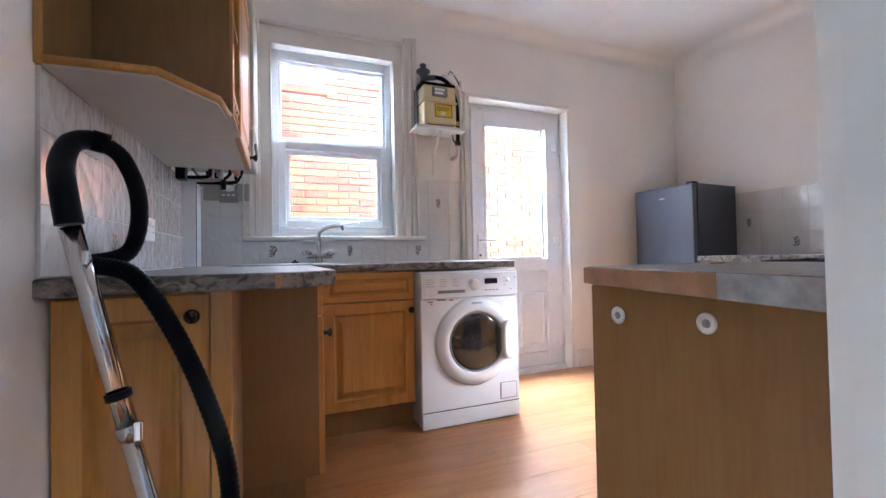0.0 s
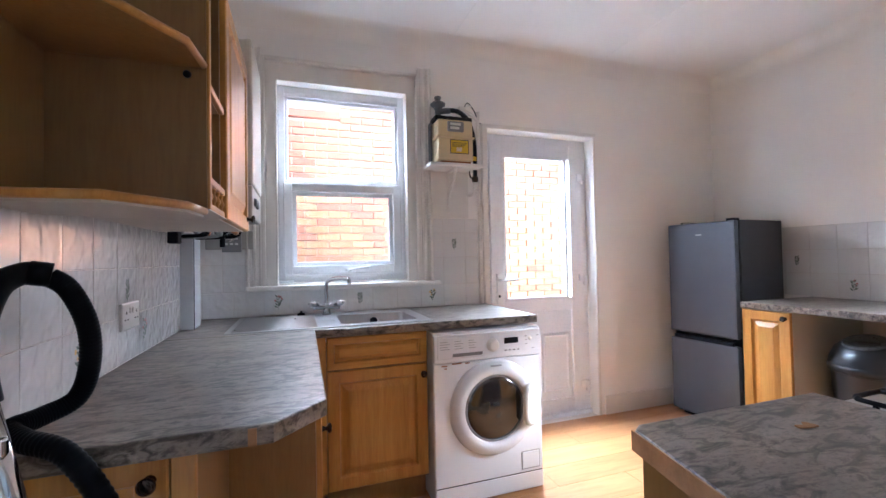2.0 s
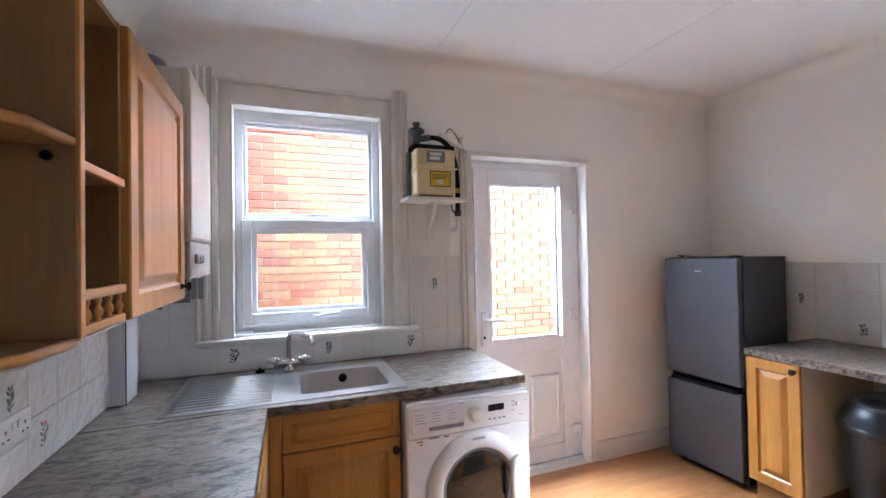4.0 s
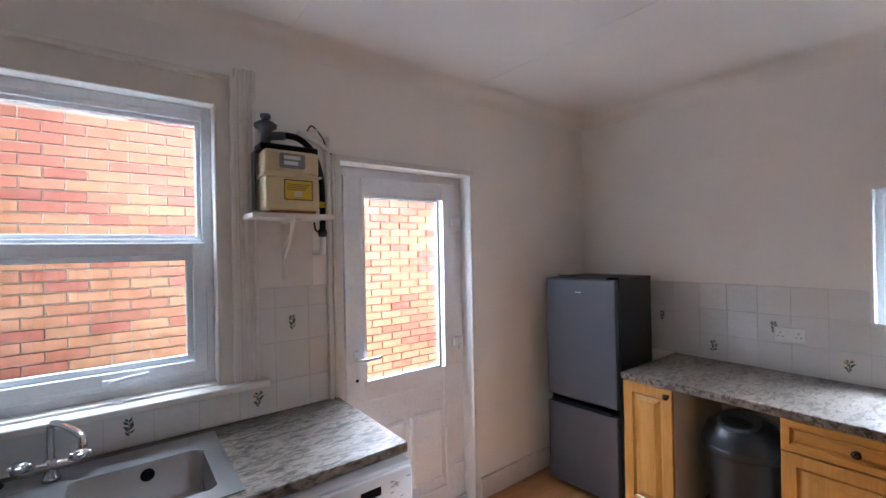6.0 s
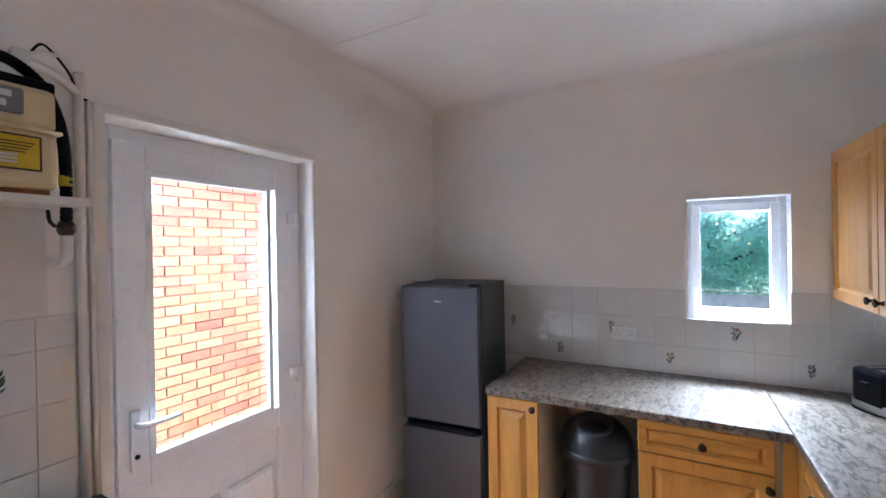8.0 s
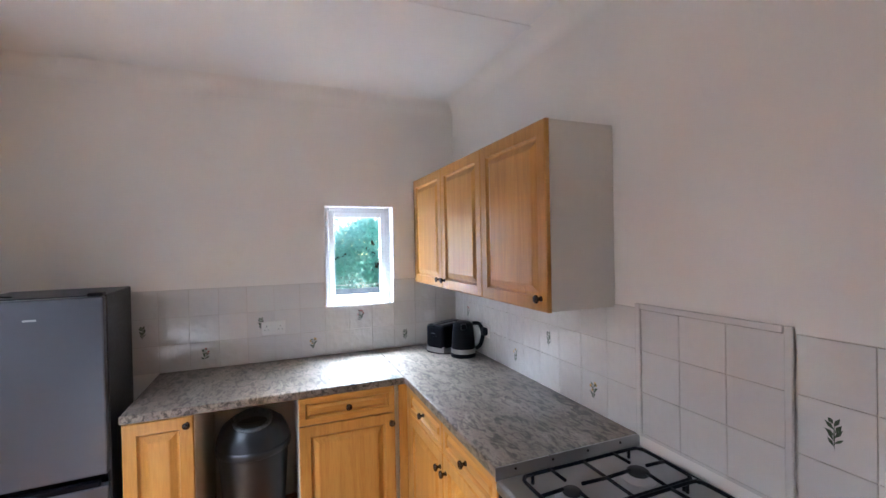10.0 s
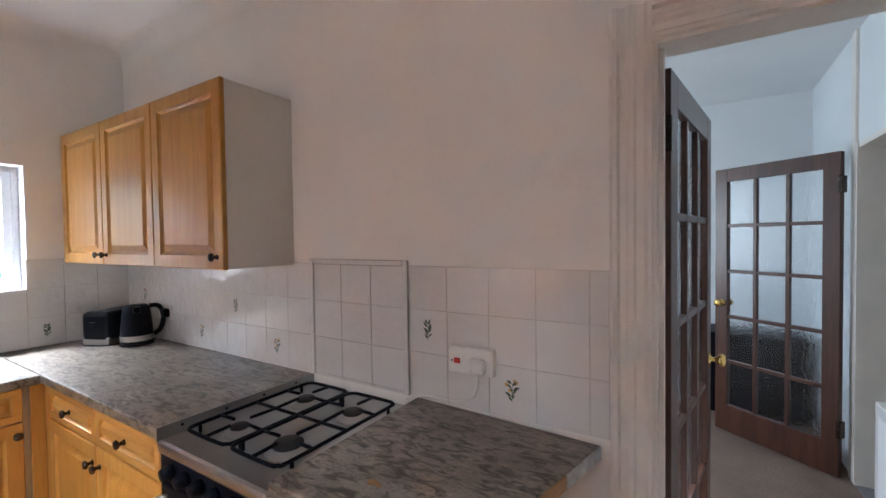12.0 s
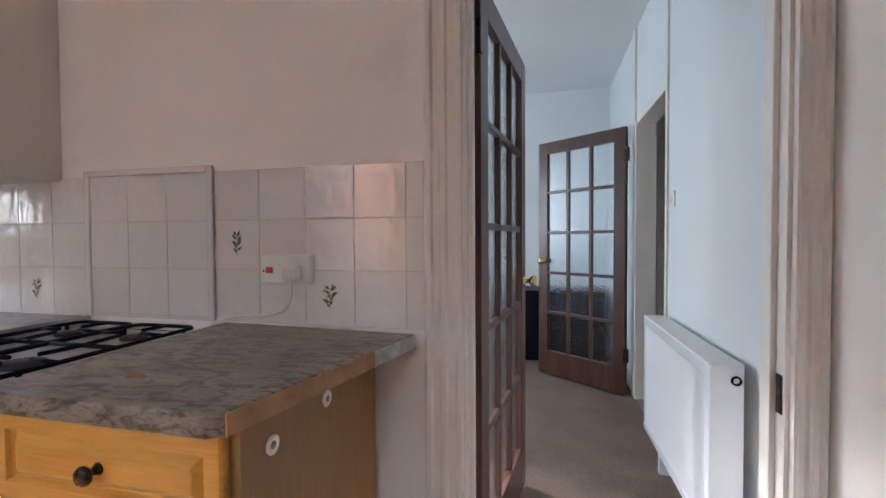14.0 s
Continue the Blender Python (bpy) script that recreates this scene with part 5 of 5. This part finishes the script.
# ---- living room beyond the doorway ----
LXL, LXR, LYF = -0.47, 3.45, -3.12
D2Y0, D2Y1, D2Z = -1.905, -1.15, 2.0
wall("wall_living_west", "cool white painted living room wall with a doorway", [
    (LXL - 0.12, D2Y1, -0.05, LXL, YB, TOP), (LXL - 0.12, LYF, -0.05, LXL, D2Y0, TOP), (LXL - 0.12, D2Y0, D2Z, LXL, D2Y1, TOP)], PLASTER_COOL)
wall("wall_living_far", "cool white painted far living room wall", [(LXL - 1.3, LYF - 0.12, -0.05, LXR + 0.12, LYF, TOP)], PLASTER_COOL)
wall("wall_living_east", "white painted living room wall with a wide window opening", [
    (LXR, LYF, -0.05, LXR + 0.12, -2.4, TOP), (LXR, -2.4, -0.05, LXR + 0.12, -0.8, 0.85), (LXR, -2.4, 2.15, LXR + 0.12, -0.8, TOP), (LXR, -0.8, -0.05, LXR + 0.12, YB, TOP)], PLASTER_COOL)
wall("wall_living_north", "cool white plaster on the living room side", [(KX1 + 0.05, YB - 0.012, 0, LXR, YB - 0.001, TOP)], PLASTER_COOL)
solid("ceiling_living_room", boxed(LXL - 1.3, LYF, TOP - 0.04, LXR, YB - 0.001, TOP + 0.06), PLASTER_COOL, "white painted living room ceiling", "ceiling", "structure")
solid("floor_living_room", boxed(LXL, LYF, -0.05, LXR, YC - 0.002, -0.001), CARPET, "worn brown living room carpet", "carpet", "structure")
wall("wall_hall", "beige painted hall walls", [(LXL - 1.3, -2.5, -0.05, LXL - 1.2, -0.6, TOP), (LXL - 1.2, -0.7, -0.05, LXL - 0.12, -0.6, TOP), (LXL - 1.2, -2.5, -0.05, LXL - 0.12, -2.4, TOP)], PLASTER)
solid("floor_hall", boxed(LXL - 1.2, -2.4, -0.05, LXL - 0.001, -0.7, -0.003), CARPET, "worn brown hall carpet", "carpet", "structure")
hd = thing("hall_door", (-0.9, -2.395, 0), "closed beige flush door in the hall", "door")
part("leaf", boxed(-1.50, -2.396, 0.01, -0.72, -2.36, 1.98, bevel=0.003), GLOSS, hd)
tr = bmesh.new()
box(tr, LXL - 0.122, D2Y0 - 0.001, 0, LXL + 0.012, D2Y0 + 0.03, D2Z)
box(tr, LXL - 0.122, D2Y1 - 0.03, 0, LXL + 0.004, D2Y1 + 0.001, D2Z)
box(tr, LXL - 0.122, D2Y0 + 0.03, D2Z - 0.03, LXL + 0.004, D2Y1 - 0.03, D2Z + 0.001)
box(tr, LXL, D2Y0 - 0.075, 0, LXL + 0.015, D2Y0 - 0.001, TOP - 0.041, 0.002)
box(tr, LXL, D2Y1 + 0.001, 0, LXL + 0.012, D2Y1 + 0.03, TOP - 0.041, 0.002)
solid("trim_hall_doorway", tr, GLOSS, "cream painted lining of the hall doorway", "trim", "structure")
solid("trim_threshold", boxed(LXL - 0.12, D2Y0 + 0.03, -0.001, LXL, D2Y1 - 0.03, 0.004), GREYPLASTIC, "grey threshold strip in the hall doorway", "trim", "structure")


def glazed_door(name, hinge, tip, height, label):
    """A fifteen-pane door leaf from its hinge to its free edge, with knobs."""
    h, t = Vector((*hinge, 0)), Vector((*tip, 0))
    w = (t - h).length
    m = Matrix.Translation(h) @ Matrix.Rotation(math.atan2(t.y - h.y, t.x - h.x), 4, "Z")
    d = thing(name, h, label, "door")
    s, top, bot, bar = 0.088, 0.095, 0.20, 0.024
    z0, z1 = 0.012, height
    for x in (0, w - s):
        part("stile", boxed(x, -0.02, z0, x + s, 0.02, z1, bevel=0.003, m=m), MAHOGANY, d)
    part("rail", boxed(s, -0.0195, z1 - top, w - s, 0.0195, z1, bevel=0.002, m=m), MAHOGANY, d)
    part("rail", boxed(s, -0.0195, z0, w - s, 0.0195, z0 + bot, bevel=0.002, m=m), MAHOGANY, d)
    gw, gh = (w - 2 * s - 2 * bar) / 3, (z1 - top - z0 - bot - 4 * bar) / 5
    for k in (1, 2):
        x = s + k * gw + (k - 1) * bar
        part("glazing_bar", boxed(x, -0.015, z0 + bot, x + bar, 0.015, z1 - top, bevel=0.003, m=m), MAHOGANY, d)
    for j in range(5):
        zz = z0 + bot + j * (gh + bar)
        for k in range(3):
            x = s + k * (gw + bar)
            if j:
                part("glazing_bar", boxed(x, -0.0145, zz - bar, x + gw, 0.0145, zz, bevel=0.003, m=m), MAHOGANY, d)
            part("pane", boxed(x - 0.003, -0.002, zz - 0.003, x + gw + 0.003, 0.002, zz + gh + 0.003, m=m), RIPPLE, d, "rippled glass").visible_shadow = False
    for side in (-1, 1):
        part("door_knob", lathe([(0, 0.02), (0.026, 0.02), (0.026, 0.024), (0.010, 0.028), (0.009, 0.045), (0.022, 0.055), (0.027, 0.066), (0.022, 0.076), (0, 0.079)], m @ pose(w - 0.05, 0, 0.97, 90 * side), 20), BRASS, d, "round brass knob")
    for z in (0.25, 1.72):
        part("hinge", boxed(-0.012, -0.024, z, 0.012, 0.024, z + 0.10, bevel=0.002, m=m), BRONZE, d)
    return d


glazed_door("glazed_door", (0.392, 0.085), (0.287, -0.64), 1.955, "dark wooden fifteen-pane glazed door standing open")
glazed_door("glazed_door", (-0.405, -1.915), (0.205, -2.37), 1.965, "dark wooden fifteen-pane glazed door standing ajar, rippled glass")
rd = thing("radiator", (-0.40, -0.62, 0.13), "white panel radiator with a valve below the light switch", "radiator")
RX0, RX1, RY0, RY1 = LXL + 0.03, -0.34, -1.06, -0.175
bm = bmesh.new()
rows = []
N = 54
for k in range(N + 1):
    y = RY0 + (RY1 - RY0) * k / N
    x = RX1 - (0.006 if k % 2 and 1 < k < N - 1 else 0)
    rows.append([bm.verts.new((x, y, z)) for z in (0.17, 0.71)])
for a, b in zip(rows, rows[1:]):
    bm.faces.new((a[0], b[0], b[1], a[1]))
part("front_panel", bm, WHITEGOODS, rd)
part("case", boxed(RX0, RY0, 0.15, RX1 - 0.006, RY1, 0.745, bevel=0.004), WHITEGOODS, rd)
part("top_grille", boxed(RX0, RY0, 0.745, RX1 + 0.001, RY1, 0.752, bevel=0.002), WHITEPLASTIC, rd)
part("edge", boxed(RX1 - 0.007, RY0, 0.70, RX1 + 0.002, RY1, 0.745, bevel=0.003), WHITEGOODS, rd)
part("edge", boxed(RX1 - 0.007, RY0, 0.15, RX1 + 0.002, RY1, 0.18, bevel=0.003), WHITEGOODS, rd)
part("end_cap", boxed(RX0, RY1, 0.15, RX1, RY1 + 0.006, 0.75, bevel=0.002), WHITEGOODS, rd)
part("air_valve", lathe([(0.010, 0), (0.016, 0), (0.016, 0.006), (0.010, 0.006), (0.010, 0)], pose(RX0 + 0.024, RY1 + 0.006, 0.70, -90), 16), BLACK, rd)
part("leg", boxed(RX0 + 0.01, -0.40, -0.001, RX1 - 0.03, -0.37, 0.15), WHITEGOODS, rd)
part("leg", boxed(RX0 + 0.01, -0.90, -0.001, RX1 - 0.03, -0.87, 0.15), WHITEGOODS, rd)
ls = thing("light_switch", (LXL, -1.04, 1.36), "white light switch on the living room wall", "switch")
part("plate", boxed(LXL, -1.085, 1.32, LXL + 0.009, -1.0, 1.405, bevel=0.003), WHITEPLASTIC, ls)
part("rocker", boxed(LXL + 0.009, -1.052, 1.35, LXL + 0.013, -1.034, 1.375, bevel=0.001), WHITEPLASTIC, ls)
bk = thing("black_cabinet", (0.55, -2.86, 0), "low black cabinet against the far living room wall", "cabinet")
part("body", boxed(-0.40, -3.08, 0.02, 1.2, -2.70, 0.645, bevel=0.003), BLACK, bk)
part("top", boxed(-0.41, -3.09, 0.6455, 1.21, -2.69, 0.67, bevel=0.003), BLACK, bk)
part("plinth", boxed(-0.38, -3.06, -0.001, 1.18, -2.72, 0.0195), BLACK, bk)

# ---- outside ----
solid("ground", boxed(-60, YOUT, -0.35, 90, 90, -0.25), CONCRETE, "concrete side path", "ground", "structure")
solid("lawn", boxed(XOUT, -60, -0.36, 90, YOUT - 0.001, -0.26), GRASS, "green garden lawn", "lawn", "structure")
NY = 4.55
nb = thing("neighbour_house", (1, NY + 0.1, -0.25), "red and yellow brick side wall of the neighbouring house", "house")
mw = part("wall", boxed(-7, NY + 0.012, -0.25, 8, NY + 0.25, 6.5), MORTAR, nb, "pale mortar backing")
part("roof", boxed(-7.3, NY - 0.25, 6.5, 8.3, NY + 0.3, 6.62, bevel=0.02), BLACK, nb, "dark eaves")
nw = part("window", boxed(-0.80, NY - 0.006, 2.71, 0.40, NY + 0.008, 3.83), UPVC, nb, "white window with sill")
part("sill", boxed(-0.93, NY - 0.07, 2.63, 0.50, NY - 0.006, 2.71, bevel=0.006), BRICK, nw, "red sill")
BL, BH, J = 0.215, 0.065, 0.010
me_brick = mesh_of("brick", boxed(-BL / 2, -0.012, -BH / 2, BL / 2, 0.012, BH / 2, bevel=0.004), BRICK)
me_half = mesh_of("brick", boxed(-BL / 4 + 0.0025, -0.012, -BH / 2, BL / 4 - 0.0025, 0.012, BH / 2, bevel=0.004), BRICK)
rng = random.Random(7)
verts, faces, made = [], [], 0
for row in range(66):
    z = -0.2 + row * (BH + J)
    if z > 4.6:
        break
    x = -3.0 + (0.1125 if row % 2 else 0)
    while x < 6.5:
        if not (-0.94 < x < 0.52 and 2.64 < z < 3.86):
            y = NY + rng.uniform(-0.002, 0.002)
            if (-0.15 < x < 1.05 and 1.25 < z < 2.7 or 1.75 < x < 2.6 and 0.6 < z < 1.7) and made < 300:
                b = new("brick", me_brick)
                b.parent = mw
                b.matrix_basis = base_of(mw).inverted() @ pose(x, y, z, 0, rng.uniform(-0.4, 0.4), 0)
                made += 1
            else:
                i = len(verts)
                for sx in (-1, 1):
                    for yy in (y - 0.012, y + 0.012):
                        for sz in (-1, 1):
                            verts.append((x + sx * BL / 2, yy, z + sz * BH / 2))
                faces += [(i, i + 1, i + 5, i + 4), (i, i + 2, i + 3, i + 1), (i + 4, i + 5, i + 7, i + 6), (i + 1, i + 3, i + 7, i + 5), (i, i + 4, i + 6, i + 2)]
        x += BL + J
me = bpy.data.meshes.new("bricks")
me.from_pydata(verts, [], faces)
me.materials.append(BRICK)
ob = new("bricks", me)
ob.parent = mw
ob.matrix_basis = base_of(mw).inverted()
tagged(ob, kind="stuff")

# garden hedge and fence beyond the small window
fence = thing("fence", (12.0, -4, -0.26), "low pale grey garden wall of boards in front of the hedge", "fence")
for k in range(40):
    part("board", boxed(12.0, -9 + 0.26 * k, -0.26, 12.03, -9 + 0.26 * k + 0.259, 0.50 + 0.006 * math.sin(k * 2.1)), PALEBOARD, fence)
wl = thing("washing_line", (8.0, -1.5, -0.26), "thin white washing line between two posts in the garden", "washing line")
for y in (-4.2, 2.4):
    part("post", boxed(7.97, y - 0.03, -0.26, 8.03, y + 0.03, 1.05, bevel=0.006), PALEBOARD, wl)
part("line", sweep([(8.0, -4.2, 1.0), (8.0, -0.9, 0.95), (8.0, 2.4, 1.0)], 0.006, None, 6), WHITEPLASTIC, wl)


def hedge_tree(name, x, y, h, r, seed, label):
    """A trunk with limbs and a crown of many small leaf cards."""
    g = random.Random(seed)
    t = thing(name, (x, y, -0.26), label, "tree")
    b = sweep([(x, y, -0.26), (x + 0.1, y, h * 0.35), (x, y + 0.1, h * 0.75)], lambda u: 0.16 * (1 - 0.7 * u), None, 8)
    for k in range(7):
        a = g.uniform(0, 6.28)
        z = h * g.uniform(0.2, 0.6)
        sweep([(x, y, z), (x + r * 0.4 * math.cos(a), y + r * 0.4 * math.sin(a), z + h * 0.15), (x + r * 0.75 * math.cos(a), y + r * 0.75 * math.sin(a), z + h * 0.22)], 0.04, b, 6, 3)
    part("trunk", b, BARK, t)
    vs, fs = [], []
    clumps = [(g.gauss(0, 0.42) * r, g.gauss(0, 0.42) * r, h * g.uniform(0.18, 0.98)) for _ in range(60)]
    for cx, cy, cz in clumps:
        squeeze = 1.0 - 0.5 * max(0, cz / h - 0.6)
        for _ in range(110):
            c = Vector((x + cx * squeeze + g.gauss(0, 0.22), y + cy * squeeze + g.gauss(0, 0.22), cz + g.gauss(0, 0.2)))
            a = Vector((g.gauss(0, 1), g.gauss(0, 1), g.gauss(0, 1))).normalized()
            d = a.cross(Vector((g.gauss(0, 1), g.gauss(0, 1), g.gauss(0, 1)))).normalized()
            s = g.uniform(0.05, 0.10)
            i = len(vs)
            vs += [c - a * s, c + d * s * 0.5, c + a * s, c - d * s * 0.5]
            fs.append((i, i + 1, i + 2, i + 3))
    me = bpy.data.meshes.new("crown")
    me.from_pydata([tuple(v) for v in vs], [], fs)
    me.materials.append(HEDGE)
    o = new("crown", me)
    o.parent = t
    o.matrix_basis = base_of(t).inverted()
    return t


for k, (x, y, h, r) in enumerate(((14.0, -3.6, 2.6, 1.3), (14.5, -1.6, 2.7, 1.4), (14.2, 0.3, 2.5, 1.3), (14.6, -5.6, 2.2, 1.4), (14.3, -7.8, 2.3, 1.4), (14.8, 2.2, 2.2, 1.3))):
    hedge_tree("hedge_tree", x, y, h, r, 20 + k, "dense green garden shrub behind the lawn")

# ---- pieces: floor planks and wall tiles ----
fl = solid("floor", boxed(XL, YC - 0.001, -0.05, XR, YW, -0.010), GROUT, "honey oak laminate floor of long planks", "floor", "structure")
PW, PL = 0.192, 1.28
plank = mesh_of("plank", boxed(-PL / 2 + 0.0006, -PW / 2 + 0.0006, -0.010, PL / 2 - 0.0006, PW / 2 - 0.0006, 0, bevel=0.0008), FLOORWOOD)
row, y = 0, YC + PW / 2
while y < YW + PW / 2:
    x = XL - 0.3 - 0.43 * (row % 3) + PL / 2
    while x - PL / 2 < XR:
        a, b = max(x - PL / 2, XL), min(x + PL / 2, XR)
        y1 = min(y + PW / 2, YW)
        if b - a > 0.02:
            if b - a > PL - 0.01 and y1 - y > PW / 2 - 0.001:
                o = new("plank", plank)
                at = Vector((x, y, 0))
            else:
                yy = (y - PW / 2 + y1) / 2
                hw, hl = (y1 - y + PW / 2) / 2, (b - a) / 2
                o = new("plank", mesh_of("plank", boxed(-hl + 0.0006, -hw + 0.0006, -0.010, hl - 0.0006, hw - 0.0006, 0, bevel=0.0008), FLOORWOOD))
                at = Vector(((a + b) / 2, yy, 0))
            o.parent = fl
            o.matrix_basis = base_of(fl).inverted() @ Matrix.Translation(at)
        x += PL
    y += PW
    row += 1

TILES = {}


def tile_mesh(w, h):
    key = (round(w, 4), round(h, 4))
    if key not in TILES:
        TILES[key] = mesh_of("tile", boxed(-w / 2 + 0.0012, -0.007, -h / 2 + 0.0012, w / 2 - 0.0012, 0.0, h / 2 - 0.0012, bevel=0.0012), TILE)
    return TILES[key]


def motif(m, parent, style):
    """A printed sprig: a stem, leaves and some flowers, laid on a tile."""
    g = random.Random(style)
    lv, fl_ = bmesh.new(), bmesh.new()

    def petal(b, x, z, a, l, w):
        d, n = Vector((math.cos(a), 0, math.sin(a))), Vector((-math.sin(a), 0, math.cos(a)))
        p = Vector((x, -0.0078, z))
        b.faces.new([b.verts.new(m @ (p + q)) for q in (Vector(), d * l * 0.5 - n * w, d * l, d * l * 0.5 + n * w)])

    for k in range(9):
        z = -0.028 + 0.007 * k
        petal(lv, 0.0015 * math.sin(k + style), z, radians(90 + (-1) ** k * g.uniform(25, 65)), g.uniform(0.018, 0.032), g.uniform(0.0035, 0.006))
    petal(lv, 0, -0.040, radians(90), 0.075, 0.0018)
    for k in range(5):
        a = g.uniform(0, 6.28)
        petal(fl_, 0.012 * math.cos(a), 0.022 + 0.012 * math.sin(a), a, 0.014, 0.006)
    part("sprig", lv, LEAF, parent, "green printed sprig")
    if style % 3:
        part("flower", fl_, PETAL if style % 3 == 1 else PETAL_RED, parent, "printed flower")
    else:
        fl_.free()


def tiles(name, way, origin, us, vs, keep, sprigs, label):
    """A field of tiles on a wall: u runs along the wall as seen, v is height; keep(u, v) tells which to lay."""
    m0 = facing(*origin, way)
    u0, u1, v0, v1 = min(us), max(us), min(vs), max(vs)
    f = thing(name, m0 @ Vector(((u0 + u1) / 2, 0, v0)), label, "wall tiles", "", "structure")
    bm = bmesh.new()
    for ua, ub in zip(us, us[1:]):
        for va, vb in zip(vs, vs[1:]):
            if keep((ua + ub) / 2, (va + vb) / 2):
                box(bm, ua, -0.0045, va, ub, 0.0, vb, m=m0)
    part("grout", bm, GROUT, f)
    for ua, ub in zip(us, us[1:]):
        for va, vb in zip(vs, vs[1:]):
            if not keep((ua + ub) / 2, (va + vb) / 2):
                continue
            o = new("tile", tile_mesh(ub - ua, vb - va))
            o.parent = f
            w = m0 @ pose((ua + ub) / 2, -0.001, (va + vb) / 2)
            o.matrix_basis = base_of(f).inverted() @ w
            for su, sv, st in sprigs:
                if ua < su < ub and va < sv < vb:
                    motif(m0 @ pose((ua + ub) / 2, -0.001, (va + vb) / 2), o, st)
    return f


def steps(a, b, first, pitch):
    """Joints from a to b with one at 'first'."""
    out = [a]
    k = math.ceil((a - first) / pitch + 0.1)
    while first + k * pitch < b - 0.01:
        out.append(first + k * pitch)
        k += 1
    return out + [b]


ROWS_C = [0.902, 1.070, 1.226, 1.383]
# cooker wall, seen facing +y: u = XR - x
tiles("cooker_wall_tiles", "+y", (XR, YC, 0), steps(0, XR - 1.738, XR - 1.738, 0.16), ROWS_C, lambda u, v: True,
      [(XR - 1.978, 0.99, 4), (XR - 2.298, 1.15, 3), (XR - 2.618, 0.99, 1), (XR - 3.258, 1.15, 2)], "white glazed wall tiles with printed sprigs")
tiles("cooker_wall_tiles", "+y", (XR, YC, 0), steps(XR - 1.212, XR - 0.517, XR - 1.051, 0.16), ROWS_C, lambda u, v: True,
      [(XR - 1.13, 1.15, 3), (XR - 0.82, 0.99, 4)], "white glazed wall tiles with printed sprigs by the doorway")
tiles("cooker_panel_tiles", "+y", (XR, YC + 0.004, 0), [XR - 1.716, XR - 1.556, XR - 1.396, XR - 1.237], [0.902, 0.915, 1.070, 1.226, 1.380], lambda u, v: True, [], "plain white tiles inside a raised border")
# small window's wall, seen facing -x: u = YW - y
tiles("garden_wall_tiles", "-x", (XR, YW, 0), steps(YW - 2.72, YW - YC - 0.006, YW - 0.855, 0.161), [0.902, 1.063, 1.228, 1.395],
      lambda u, v: not (v > SZ0 and SY0 - 0.02 < YW - u < SY1 + 0.02),
      [(YW - 1.905, 1.0, 5), (YW - 1.59, 1.15, 3), (YW - 1.256, 1.0, 4), (YW - 0.935, 1.15, 2), (YW - 0.613, 1.0, 3), (YW - 2.225, 1.15, 3)], "white glazed wall tiles with printed sprigs below the small window")
# window wall, facing -y
tiles("window_wall_tiles", "-y", (XL, YW, 0), steps(0.001, 1.262 - XL, 0.848 - XL, 0.159), [0.902, 1.043], lambda u, v: True,
      [(-0.028 - XL, 0.98, 2), (0.45 - XL, 0.98, 3), (0.927 - XL, 0.98, 4)], "row of white tiles between worktop and window sill")
tiles("window_wall_tiles", "-y", (XL, YW, 0), [0.907 - XL, 1.007 - XL, 1.166 - XL, 1.262 - XL], [1.0435, 1.225, 1.388, 1.484], lambda u, v: True,
      [(1.08 - XL, 1.31, 3)], "white tiles beside the window with a printed sprig")
tiles("window_wall_tiles", "-y", (XL, YW, 0), [0.001, 0.13, 0.29], [1.0435, 1.20, 1.36], lambda u, v: True, [], "white tiles in the corner under the boiler")
# left-hand wall, facing +x: u = y
tiles("side_wall_tiles", "+x", (XL, 0, 0), steps(1.10, YW - 0.006, 1.43, 0.16), [0.902, 1.05, 1.205, 1.352], lambda u, v: True,
      [(1.5, 0.97, 4), (1.82, 1.13, 3), (1.98, 0.97, 2)], "white glazed wavy tiles with printed sprigs")
